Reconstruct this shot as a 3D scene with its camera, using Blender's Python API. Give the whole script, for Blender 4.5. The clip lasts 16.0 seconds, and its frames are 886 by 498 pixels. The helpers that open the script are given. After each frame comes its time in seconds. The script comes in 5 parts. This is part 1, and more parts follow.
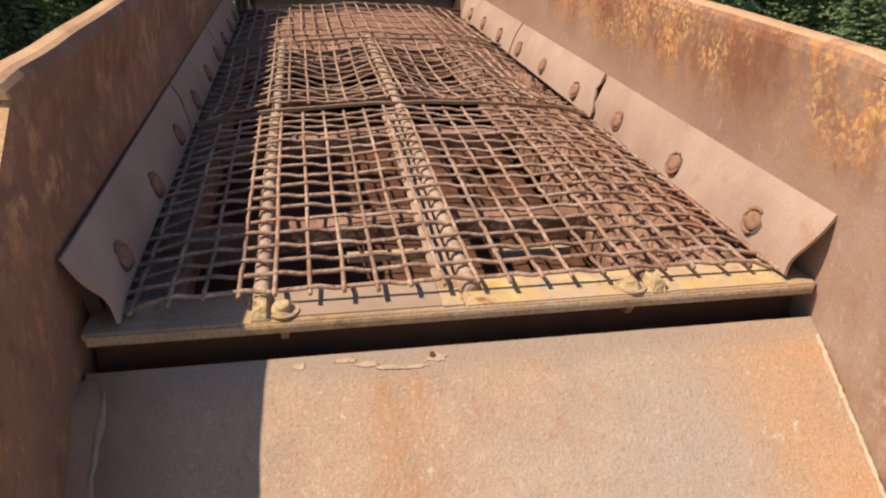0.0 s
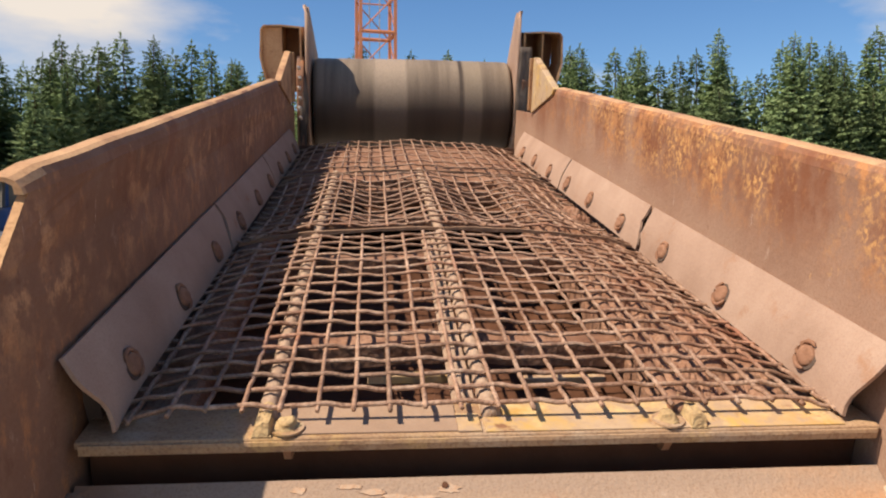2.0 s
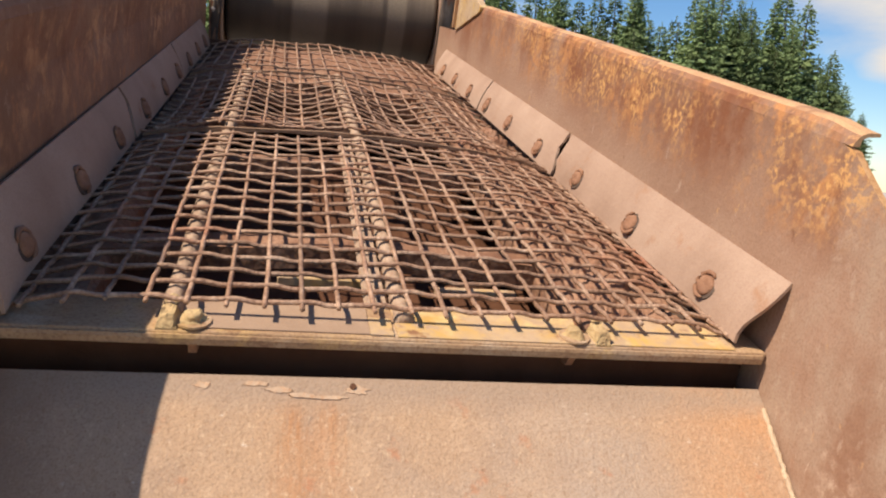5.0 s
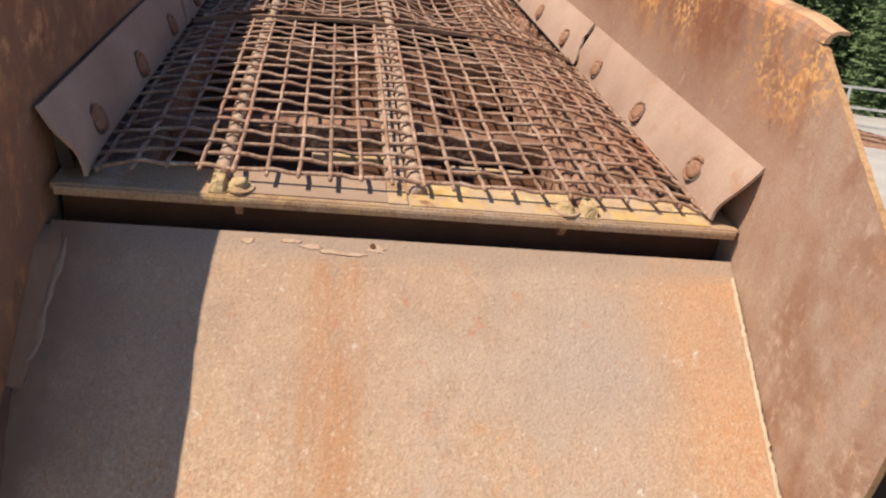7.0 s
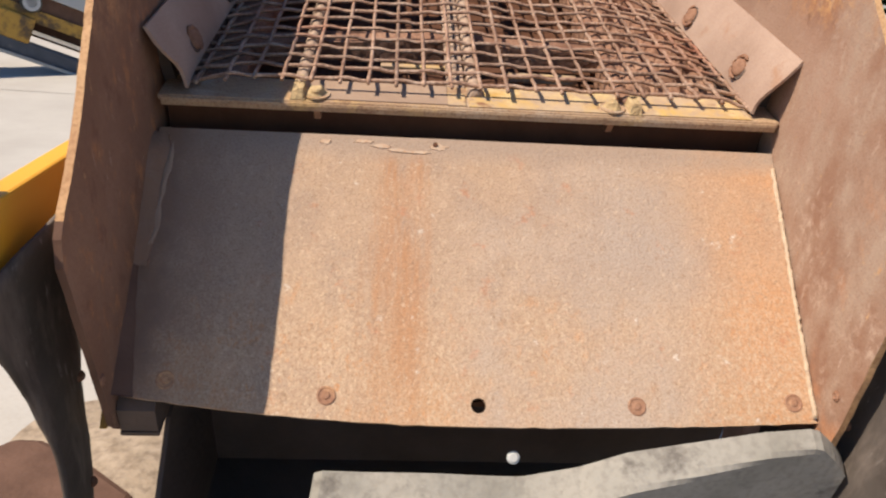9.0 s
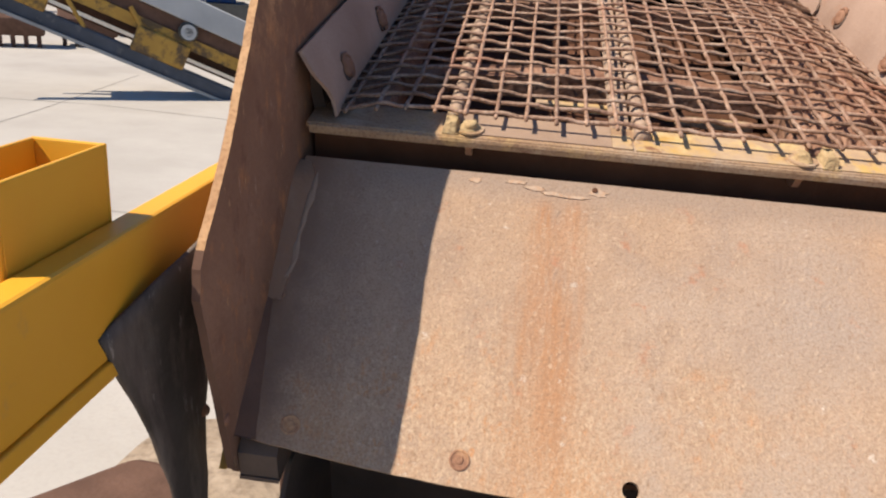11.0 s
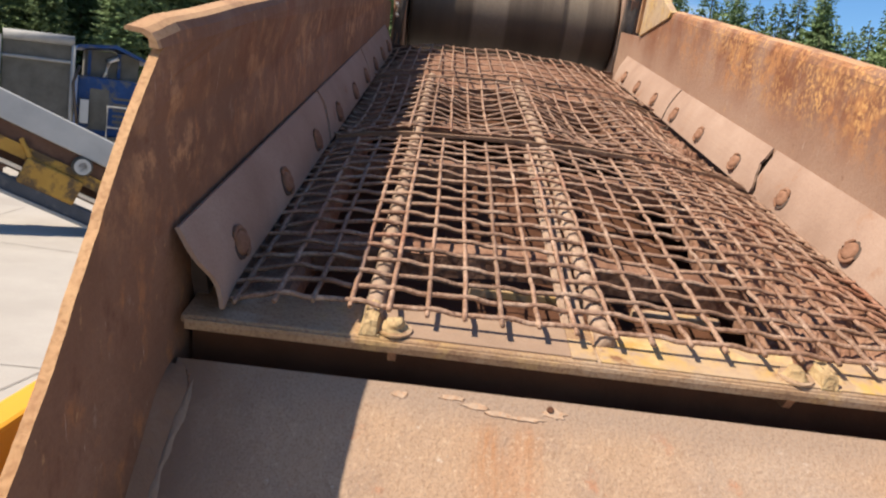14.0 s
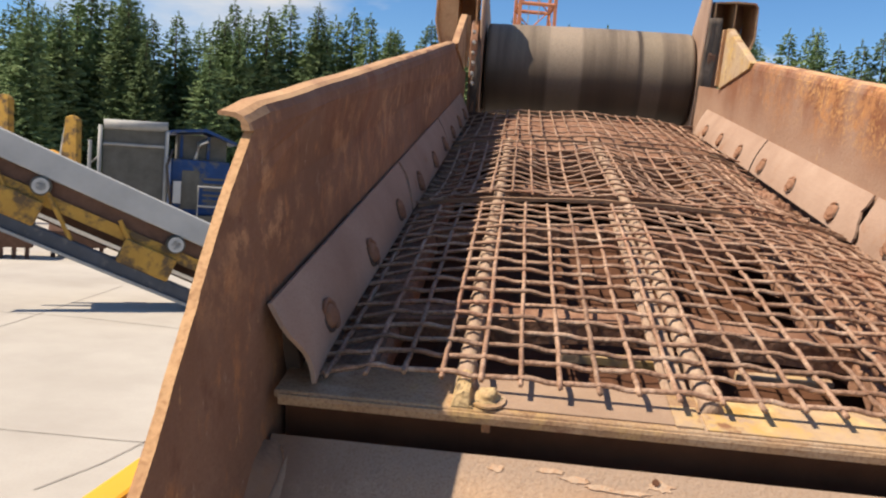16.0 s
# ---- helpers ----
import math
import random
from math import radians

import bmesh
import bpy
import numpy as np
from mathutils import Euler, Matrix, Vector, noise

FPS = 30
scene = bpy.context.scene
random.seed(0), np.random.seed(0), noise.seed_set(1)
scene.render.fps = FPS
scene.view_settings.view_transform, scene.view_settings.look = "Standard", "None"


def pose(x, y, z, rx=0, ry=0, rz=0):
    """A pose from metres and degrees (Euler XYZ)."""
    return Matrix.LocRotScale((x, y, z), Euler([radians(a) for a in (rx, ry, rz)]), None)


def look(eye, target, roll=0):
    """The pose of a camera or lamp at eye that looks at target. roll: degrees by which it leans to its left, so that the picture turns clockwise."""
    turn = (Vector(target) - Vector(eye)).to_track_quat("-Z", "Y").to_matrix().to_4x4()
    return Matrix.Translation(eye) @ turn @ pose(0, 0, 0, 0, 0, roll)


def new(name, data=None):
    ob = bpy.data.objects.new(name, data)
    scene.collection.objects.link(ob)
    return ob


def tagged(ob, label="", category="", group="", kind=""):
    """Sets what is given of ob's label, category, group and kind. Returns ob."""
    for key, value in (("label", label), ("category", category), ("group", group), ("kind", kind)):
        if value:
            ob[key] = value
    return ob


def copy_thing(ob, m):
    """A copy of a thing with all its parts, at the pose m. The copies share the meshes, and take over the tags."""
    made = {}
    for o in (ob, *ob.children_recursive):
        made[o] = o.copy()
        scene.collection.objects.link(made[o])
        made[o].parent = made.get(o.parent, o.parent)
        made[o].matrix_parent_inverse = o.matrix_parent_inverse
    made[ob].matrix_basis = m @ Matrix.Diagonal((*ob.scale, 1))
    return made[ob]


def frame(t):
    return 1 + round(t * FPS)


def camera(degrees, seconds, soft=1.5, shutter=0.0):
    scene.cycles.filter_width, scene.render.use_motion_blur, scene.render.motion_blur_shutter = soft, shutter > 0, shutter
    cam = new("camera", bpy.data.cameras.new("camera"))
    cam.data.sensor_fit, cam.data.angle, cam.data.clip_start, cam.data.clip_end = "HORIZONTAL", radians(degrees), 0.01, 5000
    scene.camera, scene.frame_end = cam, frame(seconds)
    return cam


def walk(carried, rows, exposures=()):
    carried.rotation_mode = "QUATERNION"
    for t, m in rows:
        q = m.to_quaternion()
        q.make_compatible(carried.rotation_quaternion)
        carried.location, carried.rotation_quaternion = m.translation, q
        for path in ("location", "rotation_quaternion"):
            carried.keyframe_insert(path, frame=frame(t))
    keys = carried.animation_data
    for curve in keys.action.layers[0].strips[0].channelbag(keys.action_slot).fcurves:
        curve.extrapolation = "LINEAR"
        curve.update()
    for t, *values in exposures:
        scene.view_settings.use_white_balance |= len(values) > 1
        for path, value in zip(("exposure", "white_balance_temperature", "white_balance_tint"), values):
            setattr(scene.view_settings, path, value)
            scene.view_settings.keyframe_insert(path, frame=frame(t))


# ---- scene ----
cam = camera(60.0, 16.0, soft=2.1, shutter=0.3)
# the screen deck's own frame: x across, y up the slope, z out of the mesh
SLOPE, RISE = 13.0, 2.4
DECK = pose(0, 0, RISE, SLOPE)
PATH = [
    (0.0, -0.340, -1.466, 0.812, 64.74, -0.99, -9.93),
    (0.5, -0.308, -1.452, 0.790, 67.81, -0.05, -9.12),
    (1.0, -0.269, -1.445, 0.754, 70.63, -0.24, -7.44),
    (1.5, -0.271, -1.429, 0.734, 73.25, -0.88, -5.53),
    (2.0, -0.246, -1.420, 0.735, 75.17, -1.35, -5.03),
    (2.5, -0.250, -1.422, 0.727, 74.94, -1.53, -5.34),
    (3.0, -0.264, -1.411, 0.717, 73.03, -3.60, -6.04),
    (3.5, -0.267, -1.389, 0.710, 71.64, -6.05, -9.19),
    (3.7, -0.267, -1.382, 0.708, 71.35, -7.01, -10.83),
    (5.8, -0.287, -1.441, 0.693, 66.74, -9.00, -8.79),
    (6.0, -0.277, -1.483, 0.707, 65.34, -8.76, -7.24),
    (6.5, -0.255, -1.573, 0.743, 63.27, -8.29, -6.85),
    (7.0, -0.240, -1.653, 0.775, 61.06, -7.71, -6.66),
    (7.5, -0.244, -1.741, 0.779, 58.67, -6.68, -6.24),
    (8.0, -0.222, -1.820, 0.797, 56.33, -6.03, -5.83),
    (8.5, -0.213, -1.853, 0.808, 55.27, -5.42, -5.03),
    (9.0, -0.212, -1.892, 0.813, 55.41, -3.84, -2.11),
    (9.5, -0.216, -1.886, 0.795, 56.23, -2.13, 0.27),
    (10.0, -0.238, -1.852, 0.772, 57.05, -1.15, 2.61),
    (10.2, -0.248, -1.841, 0.769, 57.28, -1.13, 3.58),
    (12.3, -0.362, -1.482, 0.631, 57.67, -4.42, 10.85),
    (12.5, -0.364, -1.451, 0.616, 57.22, -5.96, 9.05),
    (13.0, -0.354, -1.399, 0.672, 59.05, -7.77, 4.90),
    (13.5, -0.362, -1.365, 0.675, 64.52, -7.79, 2.42),
    (14.0, -0.379, -1.325, 0.678, 68.58, -7.03, 1.24),
    (14.5, -0.390, -1.302, 0.672, 71.70, -6.60, 1.50),
    (15.0, -0.396, -1.294, 0.681, 73.70, -4.95, 1.60),
    (15.5, -0.397, -1.303, 0.686, 73.93, -4.09, 3.53),
    (16.0, -0.397, -1.303, 0.676, 72.90, -2.99, 6.15),
]
EXPOSURES = ((0.0, 0.55, 6900, 10), (1.5, 0.56, 7200, 13), (3.7, 0.56, 7250, 14), (6.0, 0.56, 6850, 10), (8.0, 0.54, 6650, 10), (10.2, 0.56, 6600, 10), (12.5, 0.6, 6550, 10), (14.0, 0.65, 6750, 10), (15.5, 0.67, 7000, 10), (16.0, 0.67, 7000, 10))
walk(cam, [(t, DECK @ pose(*row)) for t, *row in PATH], EXPOSURES)

# ---------------------------------------------------------------- light
SUN_DIR = (DECK.to_3x3() @ Vector((-0.685, -0.05, 1.0))).normalized()
world = bpy.data.worlds.new("sky")
scene.world = world
world.use_nodes = True
wt = world.node_tree
wt.nodes.clear()
w_out = wt.nodes.new("ShaderNodeOutputWorld")
w_bg = wt.nodes.new("ShaderNodeBackground")
w_sky = wt.nodes.new("ShaderNodeTexSky")
w_sky.sky_type = 'NISHITA'
w_sky.sun_disc = False
w_sky.sun_elevation = math.asin(SUN_DIR.z)
w_sky.sun_rotation = math.atan2(SUN_DIR.x, SUN_DIR.y)
w_sky.air_density, w_sky.dust_density, w_sky.ozone_density = 1.0, 0.1, 5.0
w_bg.inputs[1].default_value = 0.060
# fair-weather clouds
w_tc = wt.nodes.new("ShaderNodeTexCoord")
w_map = wt.nodes.new("ShaderNodeMapping")
w_map.inputs["Scale"].default_value = (2.2, 2.2, 6.5)
w_map.inputs["Location"].default_value = (0.35, 0.1, 0.2)
w_noise = wt.nodes.new("ShaderNodeTexNoise")
w_noise.inputs["Scale"].default_value = 1.6
w_noise.inputs["Detail"].default_value = 8.0
w_noise.inputs["Roughness"].default_value = 0.55
w_ramp = wt.nodes.new("ShaderNodeValToRGB")
w_ramp.color_ramp.elements[0].position, w_ramp.color_ramp.elements[1].position = 0.51, 0.86
w_sum = w_noise.outputs["Fac"]
# two cumulus heaps low over the trees
for az, el, wide in ((-22.0, 15.0, 0.175), (42.0, 11.5, 0.20), (43.0, 7.8, 0.07)):
    a, e = radians(az), radians(el)
    w_sub = wt.nodes.new("ShaderNodeVectorMath")
    w_sub.operation = 'SUBTRACT'
    w_sub.inputs[1].default_value = (math.sin(a) * math.cos(e), math.cos(a) * math.cos(e), math.sin(e))
    wt.links.new(w_tc.outputs["Generated"], w_sub.inputs[0])
    w_mul = wt.nodes.new("ShaderNodeVectorMath")
    w_mul.operation = 'MULTIPLY'
    w_mul.inputs[1].default_value = (1, 1, 2.3)
    wt.links.new(w_sub.outputs[0], w_mul.inputs[0])
    w_len = wt.nodes.new("ShaderNodeVectorMath")
    w_len.operation = 'LENGTH'
    wt.links.new(w_mul.outputs[0], w_len.inputs[0])
    w_mr = wt.nodes.new("ShaderNodeMapRange")
    w_mr.inputs["From Min"].default_value, w_mr.inputs["From Max"].default_value = wide, 0.02
    w_mr.inputs["To Min"].default_value, w_mr.inputs["To Max"].default_value = 0.0, 0.40
    wt.links.new(w_len.outputs["Value"], w_mr.inputs["Value"])
    w_add = wt.nodes.new("ShaderNodeMath")
    w_add.operation = 'ADD'
    wt.links.new(w_sum, w_add.inputs[0])
    wt.links.new(w_mr.outputs[0], w_add.inputs[1])
    w_sum = w_add.outputs[0]
w_mix = wt.nodes.new("ShaderNodeMixRGB")
w_mix.inputs[2].default_value = (9.4, 9.1, 8.7, 1)
wt.links.new(w_tc.outputs["Generated"], w_map.inputs[0])
wt.links.new(w_map.outputs[0], w_noise.inputs["Vector"])
wt.links.new(w_sum, w_ramp.inputs[0])
wt.links.new(w_ramp.outputs[0], w_mix.inputs[0])
w_hs = wt.nodes.new("ShaderNodeHueSaturation")
w_hs.inputs["Hue"].default_value = 0.503
w_hs.inputs["Saturation"].default_value, w_hs.inputs["Value"].default_value = 1.20, 1.6
wt.links.new(w_sky.outputs[0], w_hs.inputs["Color"])
wt.links.new(w_hs.outputs[0], w_mix.inputs[1])
wt.links.new(w_mix.outputs[0], w_bg.inputs[0])
wt.links.new(w_bg.outputs[0], w_out.inputs[0])

sun = new("sun", bpy.data.lights.new("sun", 'SUN'))
sun.data.energy, sun.data.angle, sun.data.color = 5.0, radians(0.53), (1.0, 0.89, 0.75)
sun.matrix_world = look(SUN_DIR * 60, (0, 0, 0))


# ---------------------------------------------------------------- materials
one = (1, 1, 1)


def material(name, colors, scale=4.0, detail=6.0, rough=(0.7, 0.9), metal=0.0, bump=0.15, bump_scale=60.0,
             stretch=(1, 1, 1), speckle=None, speckle_scale=300.0, speckle_amount=0.25, patches=None, random_tint=0.0, clusters=None, gloss=0.14, gain=1.0):
    """A weathered surface: a colour ramp over large noise, a fine speckle, optional patches (colour, scale, low, high), and bump."""
    m = bpy.data.materials.new(name)
    m.use_nodes = True
    nt = m.node_tree
    bsdf = nt.nodes["Principled BSDF"]
    tc = nt.nodes.new("ShaderNodeTexCoord")
    mp = nt.nodes.new("ShaderNodeMapping")
    mp.inputs["Scale"].default_value = stretch
    nt.links.new(tc.outputs["Object"], mp.inputs[0])
    n1 = nt.nodes.new("ShaderNodeTexNoise")
    n1.inputs["Scale"].default_value, n1.inputs["Detail"].default_value, n1.inputs["Roughness"].default_value = scale, detail, 0.6
    nt.links.new(mp.outputs[0], n1.inputs["Vector"])
    ramp = nt.nodes.new("ShaderNodeValToRGB")
    els = ramp.color_ramp.elements
    while len(els) < len(colors):
        els.new(0.5)
    for k, c in enumerate(colors):
        els[k].position = 0.3 + 0.4 * k / max(1, len(colors) - 1)
        els[k].color = (*c, 1)
    nt.links.new(n1.outputs["Fac"], ramp.inputs[0])
    col = ramp.outputs[0]
    n2 = nt.nodes.new("ShaderNodeTexNoise")
    n2.inputs["Scale"].default_value, n2.inputs["Detail"].default_value = speckle_scale, 3.0
    nt.links.new(tc.outputs["Object"], n2.inputs["Vector"])

    def blotch(ps, lo, hi, pst, shift):
        pm = nt.nodes.new("ShaderNodeMapping")
        pm.inputs["Scale"].default_value = pst
        pm.inputs["Location"].default_value = (ps * 0.37 + shift, ps * 0.11, ps * 0.73)
        nt.links.new(tc.outputs["Object"], pm.inputs[0])
        pn = nt.nodes.new("ShaderNodeTexNoise")
        pn.inputs["Scale"].default_value, pn.inputs["Detail"].default_value, pn.inputs["Roughness"].default_value = ps, 7.0, 0.65
        nt.links.new(pm.outputs[0], pn.inputs["Vector"])
        pr = nt.nodes.new("ShaderNodeMapRange")
        pr.inputs["From Min"].default_value, pr.inputs["From Max"].default_value = lo, hi
        nt.links.new(pn.outputs["Fac"], pr.inputs["Value"])
        return pr.outputs[0]

    def times(a, b):
        ml = nt.nodes.new("ShaderNodeMath")
        ml.operation = 'MULTIPLY'
        nt.links.new(a, ml.inputs[0])
        nt.links.new(b, ml.inputs[1])
        return ml.outputs[0]
    layers = [(pc, blotch(ps, lo, hi, pst, 0), masks) for pc, ps, lo, hi, pst, *masks in (patches or [])]
    # specks gathered in loose clusters
    layers += [(pc, times(blotch(ps, lo, hi, one, 0), blotch(qs, lo2, hi2, one, 3.0)), masks) for pc, ps, lo, hi, qs, lo2, hi2, *masks in (clusters or [])]
    for pc, amount, masks in layers:
        for axis, a, b, c, d in masks:
            sx = nt.nodes.new("ShaderNodeSeparateXYZ")
            nt.links.new(tc.outputs["Object"], sx.inputs[0])
            for p, q in ((a, b), (d, c)):
                mr = nt.nodes.new("ShaderNodeMapRange")
                mr.inputs["From Min"].default_value, mr.inputs["From Max"].default_value = p, q
                nt.links.new(sx.outputs[axis], mr.inputs["Value"])
                amount = times(amount, mr.outputs[0])
        mx = nt.nodes.new("ShaderNodeMixRGB")
        mx.inputs[2].default_value = (*pc, 1)
        nt.links.new(amount, mx.inputs[0])
        nt.links.new(col, mx.inputs[1])
        col = mx.outputs[0]
    if speckle:
        sr = nt.nodes.new("ShaderNodeMapRange")
        sr.inputs["From Min"].default_value, sr.inputs["From Max"].default_value, sr.inputs["To Max"].default_value = 0.45, 0.7, speckle_amount
        nt.links.new(n2.outputs["Fac"], sr.inputs["Value"])
        mx = nt.nodes.new("ShaderNodeMixRGB")
        mx.inputs[2].default_value = (*speckle, 1)
        nt.links.new(sr.outputs[0], mx.inputs[0])
        nt.links.new(col, mx.inputs[1])
        col = mx.outputs[0]
    if gain != 1.0:
        hs = nt.nodes.new("ShaderNodeHueSaturation")
        hs.inputs["Value"].default_value = gain
        nt.links.new(col, hs.inputs["Color"])
        col = hs.outputs[0]
    if random_tint:
        oi = nt.nodes.new("ShaderNodeObjectInfo")
        hs = nt.nodes.new("ShaderNodeHueSaturation")
        vr = nt.nodes.new("ShaderNodeMapRange")
        vr.inputs["To Min"].default_value, vr.inputs["To Max"].default_value = 1 - random_tint, 1 + random_tint
        nt.links.new(oi.outputs["Random"], vr.inputs["Value"])
        nt.links.new(vr.outputs[0], hs.inputs["Value"])
        nt.links.new(col, hs.inputs["Color"])
        col = hs.outputs[0]
    nt.links.new(col, bsdf.inputs["Base Color"])
    rr = nt.nodes.new("ShaderNodeMapRange")
    rr.inputs["To Min"].default_value, rr.inputs["To Max"].default_value = rough
    nt.links.new(n1.outputs["Fac"], rr.inputs["Value"])
    nt.links.new(rr.outputs[0], bsdf.inputs["Roughness"])
    bsdf.inputs["Metallic"].default_value = metal
    if bump:
        n3 = nt.nodes.new("ShaderNodeTexNoise")
        n3.inputs["Scale"].default_value, n3.inputs["Detail"].default_value = bump_scale, 6.0
        nt.links.new(mp.outputs[0], n3.inputs["Vector"])
        bp = nt.nodes.new("ShaderNodeBump")
        bp.inputs["Strength"].default_value, bp.inputs["Distance"].default_value = bump, 0.01
        nt.links.new(n3.outputs["Fac"], bp.inputs["Height"])
        nt.links.new(bp.outputs[0], bsdf.inputs["Normal"])
    bsdf.inputs["Specular IOR Level"].default_value = gloss
    return m


M_WALL = material("rusty_wall_steel", [(0.22, 0.122, 0.083), (0.295, 0.176, 0.12), (0.345, 0.218, 0.156)], scale=1.8, rough=(0.55, 0.85),
                  bump=0.22, bump_scale=55, speckle=(0.16, 0.07, 0.04), speckle_scale=190, speckle_amount=0.3,
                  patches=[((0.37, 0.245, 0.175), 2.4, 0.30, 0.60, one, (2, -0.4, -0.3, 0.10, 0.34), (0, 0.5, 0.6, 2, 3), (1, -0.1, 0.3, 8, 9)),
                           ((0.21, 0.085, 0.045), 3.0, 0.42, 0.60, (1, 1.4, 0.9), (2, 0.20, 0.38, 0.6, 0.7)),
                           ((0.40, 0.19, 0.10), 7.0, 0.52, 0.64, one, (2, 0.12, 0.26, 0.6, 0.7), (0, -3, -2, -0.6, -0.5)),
                           # the second entry darkens the wall at negative x, painting in its shade
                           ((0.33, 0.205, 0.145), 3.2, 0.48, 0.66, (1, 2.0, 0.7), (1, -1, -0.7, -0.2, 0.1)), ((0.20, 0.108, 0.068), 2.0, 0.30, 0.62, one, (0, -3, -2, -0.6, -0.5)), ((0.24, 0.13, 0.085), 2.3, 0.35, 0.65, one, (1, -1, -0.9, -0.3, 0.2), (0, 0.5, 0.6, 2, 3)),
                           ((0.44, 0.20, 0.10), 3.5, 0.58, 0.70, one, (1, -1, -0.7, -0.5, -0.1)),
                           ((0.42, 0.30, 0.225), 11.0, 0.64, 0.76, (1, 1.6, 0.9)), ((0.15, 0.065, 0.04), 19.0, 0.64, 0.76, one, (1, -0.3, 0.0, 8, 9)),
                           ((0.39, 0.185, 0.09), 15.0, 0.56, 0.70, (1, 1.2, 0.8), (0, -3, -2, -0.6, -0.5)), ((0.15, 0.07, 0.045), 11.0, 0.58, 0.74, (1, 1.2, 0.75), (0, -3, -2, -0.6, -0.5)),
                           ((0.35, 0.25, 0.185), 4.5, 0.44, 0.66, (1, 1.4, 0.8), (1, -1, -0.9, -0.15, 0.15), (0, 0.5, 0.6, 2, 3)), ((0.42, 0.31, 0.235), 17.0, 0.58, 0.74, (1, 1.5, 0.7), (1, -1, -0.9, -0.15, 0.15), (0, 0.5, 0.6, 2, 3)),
                           ((0.52, 0.40, 0.32), 22.0, 0.665, 0.72, (1, 2.4, 0.42)), ((0.46, 0.27, 0.14), 30.0, 0.64, 0.72, (1, 1.2, 0.6))],
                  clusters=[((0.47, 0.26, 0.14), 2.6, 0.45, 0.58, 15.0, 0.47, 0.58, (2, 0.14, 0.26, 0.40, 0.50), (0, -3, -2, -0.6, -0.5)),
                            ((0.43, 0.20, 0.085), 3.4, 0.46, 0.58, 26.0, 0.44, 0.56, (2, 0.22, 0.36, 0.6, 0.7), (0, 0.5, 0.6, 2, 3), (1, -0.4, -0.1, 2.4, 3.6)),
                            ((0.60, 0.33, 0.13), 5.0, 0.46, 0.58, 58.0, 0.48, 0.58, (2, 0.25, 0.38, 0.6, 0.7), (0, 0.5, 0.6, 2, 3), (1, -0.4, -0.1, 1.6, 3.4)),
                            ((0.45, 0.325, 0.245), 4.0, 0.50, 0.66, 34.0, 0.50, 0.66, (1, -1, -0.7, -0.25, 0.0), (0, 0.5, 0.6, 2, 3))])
M_EDGE = material("worn_bright_edge", [(0.36, 0.19, 0.09), (0.5, 0.31, 0.16)], scale=9, rough=(0.5, 0.8), bump=0.25, bump_scale=70, speckle=(0.2, 0.09, 0.04), speckle_scale=120, speckle_amount=0.5)
M_FLANGE = material("faded_ochre_paint", [(0.40, 0.23, 0.125), (0.52, 0.33, 0.185)], scale=5, rough=(0.5, 0.8), bump=0.2, bump_scale=60, speckle=(0.25, 0.12, 0.06), speckle_scale=150, speckle_amount=0.4,
                   patches=[((0.25, 0.13, 0.08), 6.0, 0.52, 0.64, one)])
M_RUST_FLANGE = material("rusty_flange_steel", [(0.23, 0.115, 0.07), (0.33, 0.19, 0.12)], scale=5, rough=(0.5, 0.8), bump=0.25, bump_scale=60, speckle=(0.15, 0.06, 0.035), speckle_scale=130, speckle_amount=0.4,
                         patches=[((0.48, 0.28, 0.15), 8.0, 0.52, 0.64, (1, 0.5, 1))])
M_LINER = material("dusty_liner_steel", [(0.28, 0.185, 0.135), (0.35, 0.24, 0.18), (0.41, 0.295, 0.225)], scale=3.0, rough=(0.6, 0.85), bump=0.12, bump_scale=80, speckle=(0.19, 0.11, 0.075), speckle_scale=220, speckle_amount=0.3,
                   patches=[((0.30, 0.15, 0.08), 5.0, 0.6, 0.72, one)])
M_BOLT = material("rusty_bolt", [(0.19, 0.092, 0.055), (0.30, 0.165, 0.105)], scale=30, rough=(0.6, 0.9), bump=0.3, bump_scale=150)
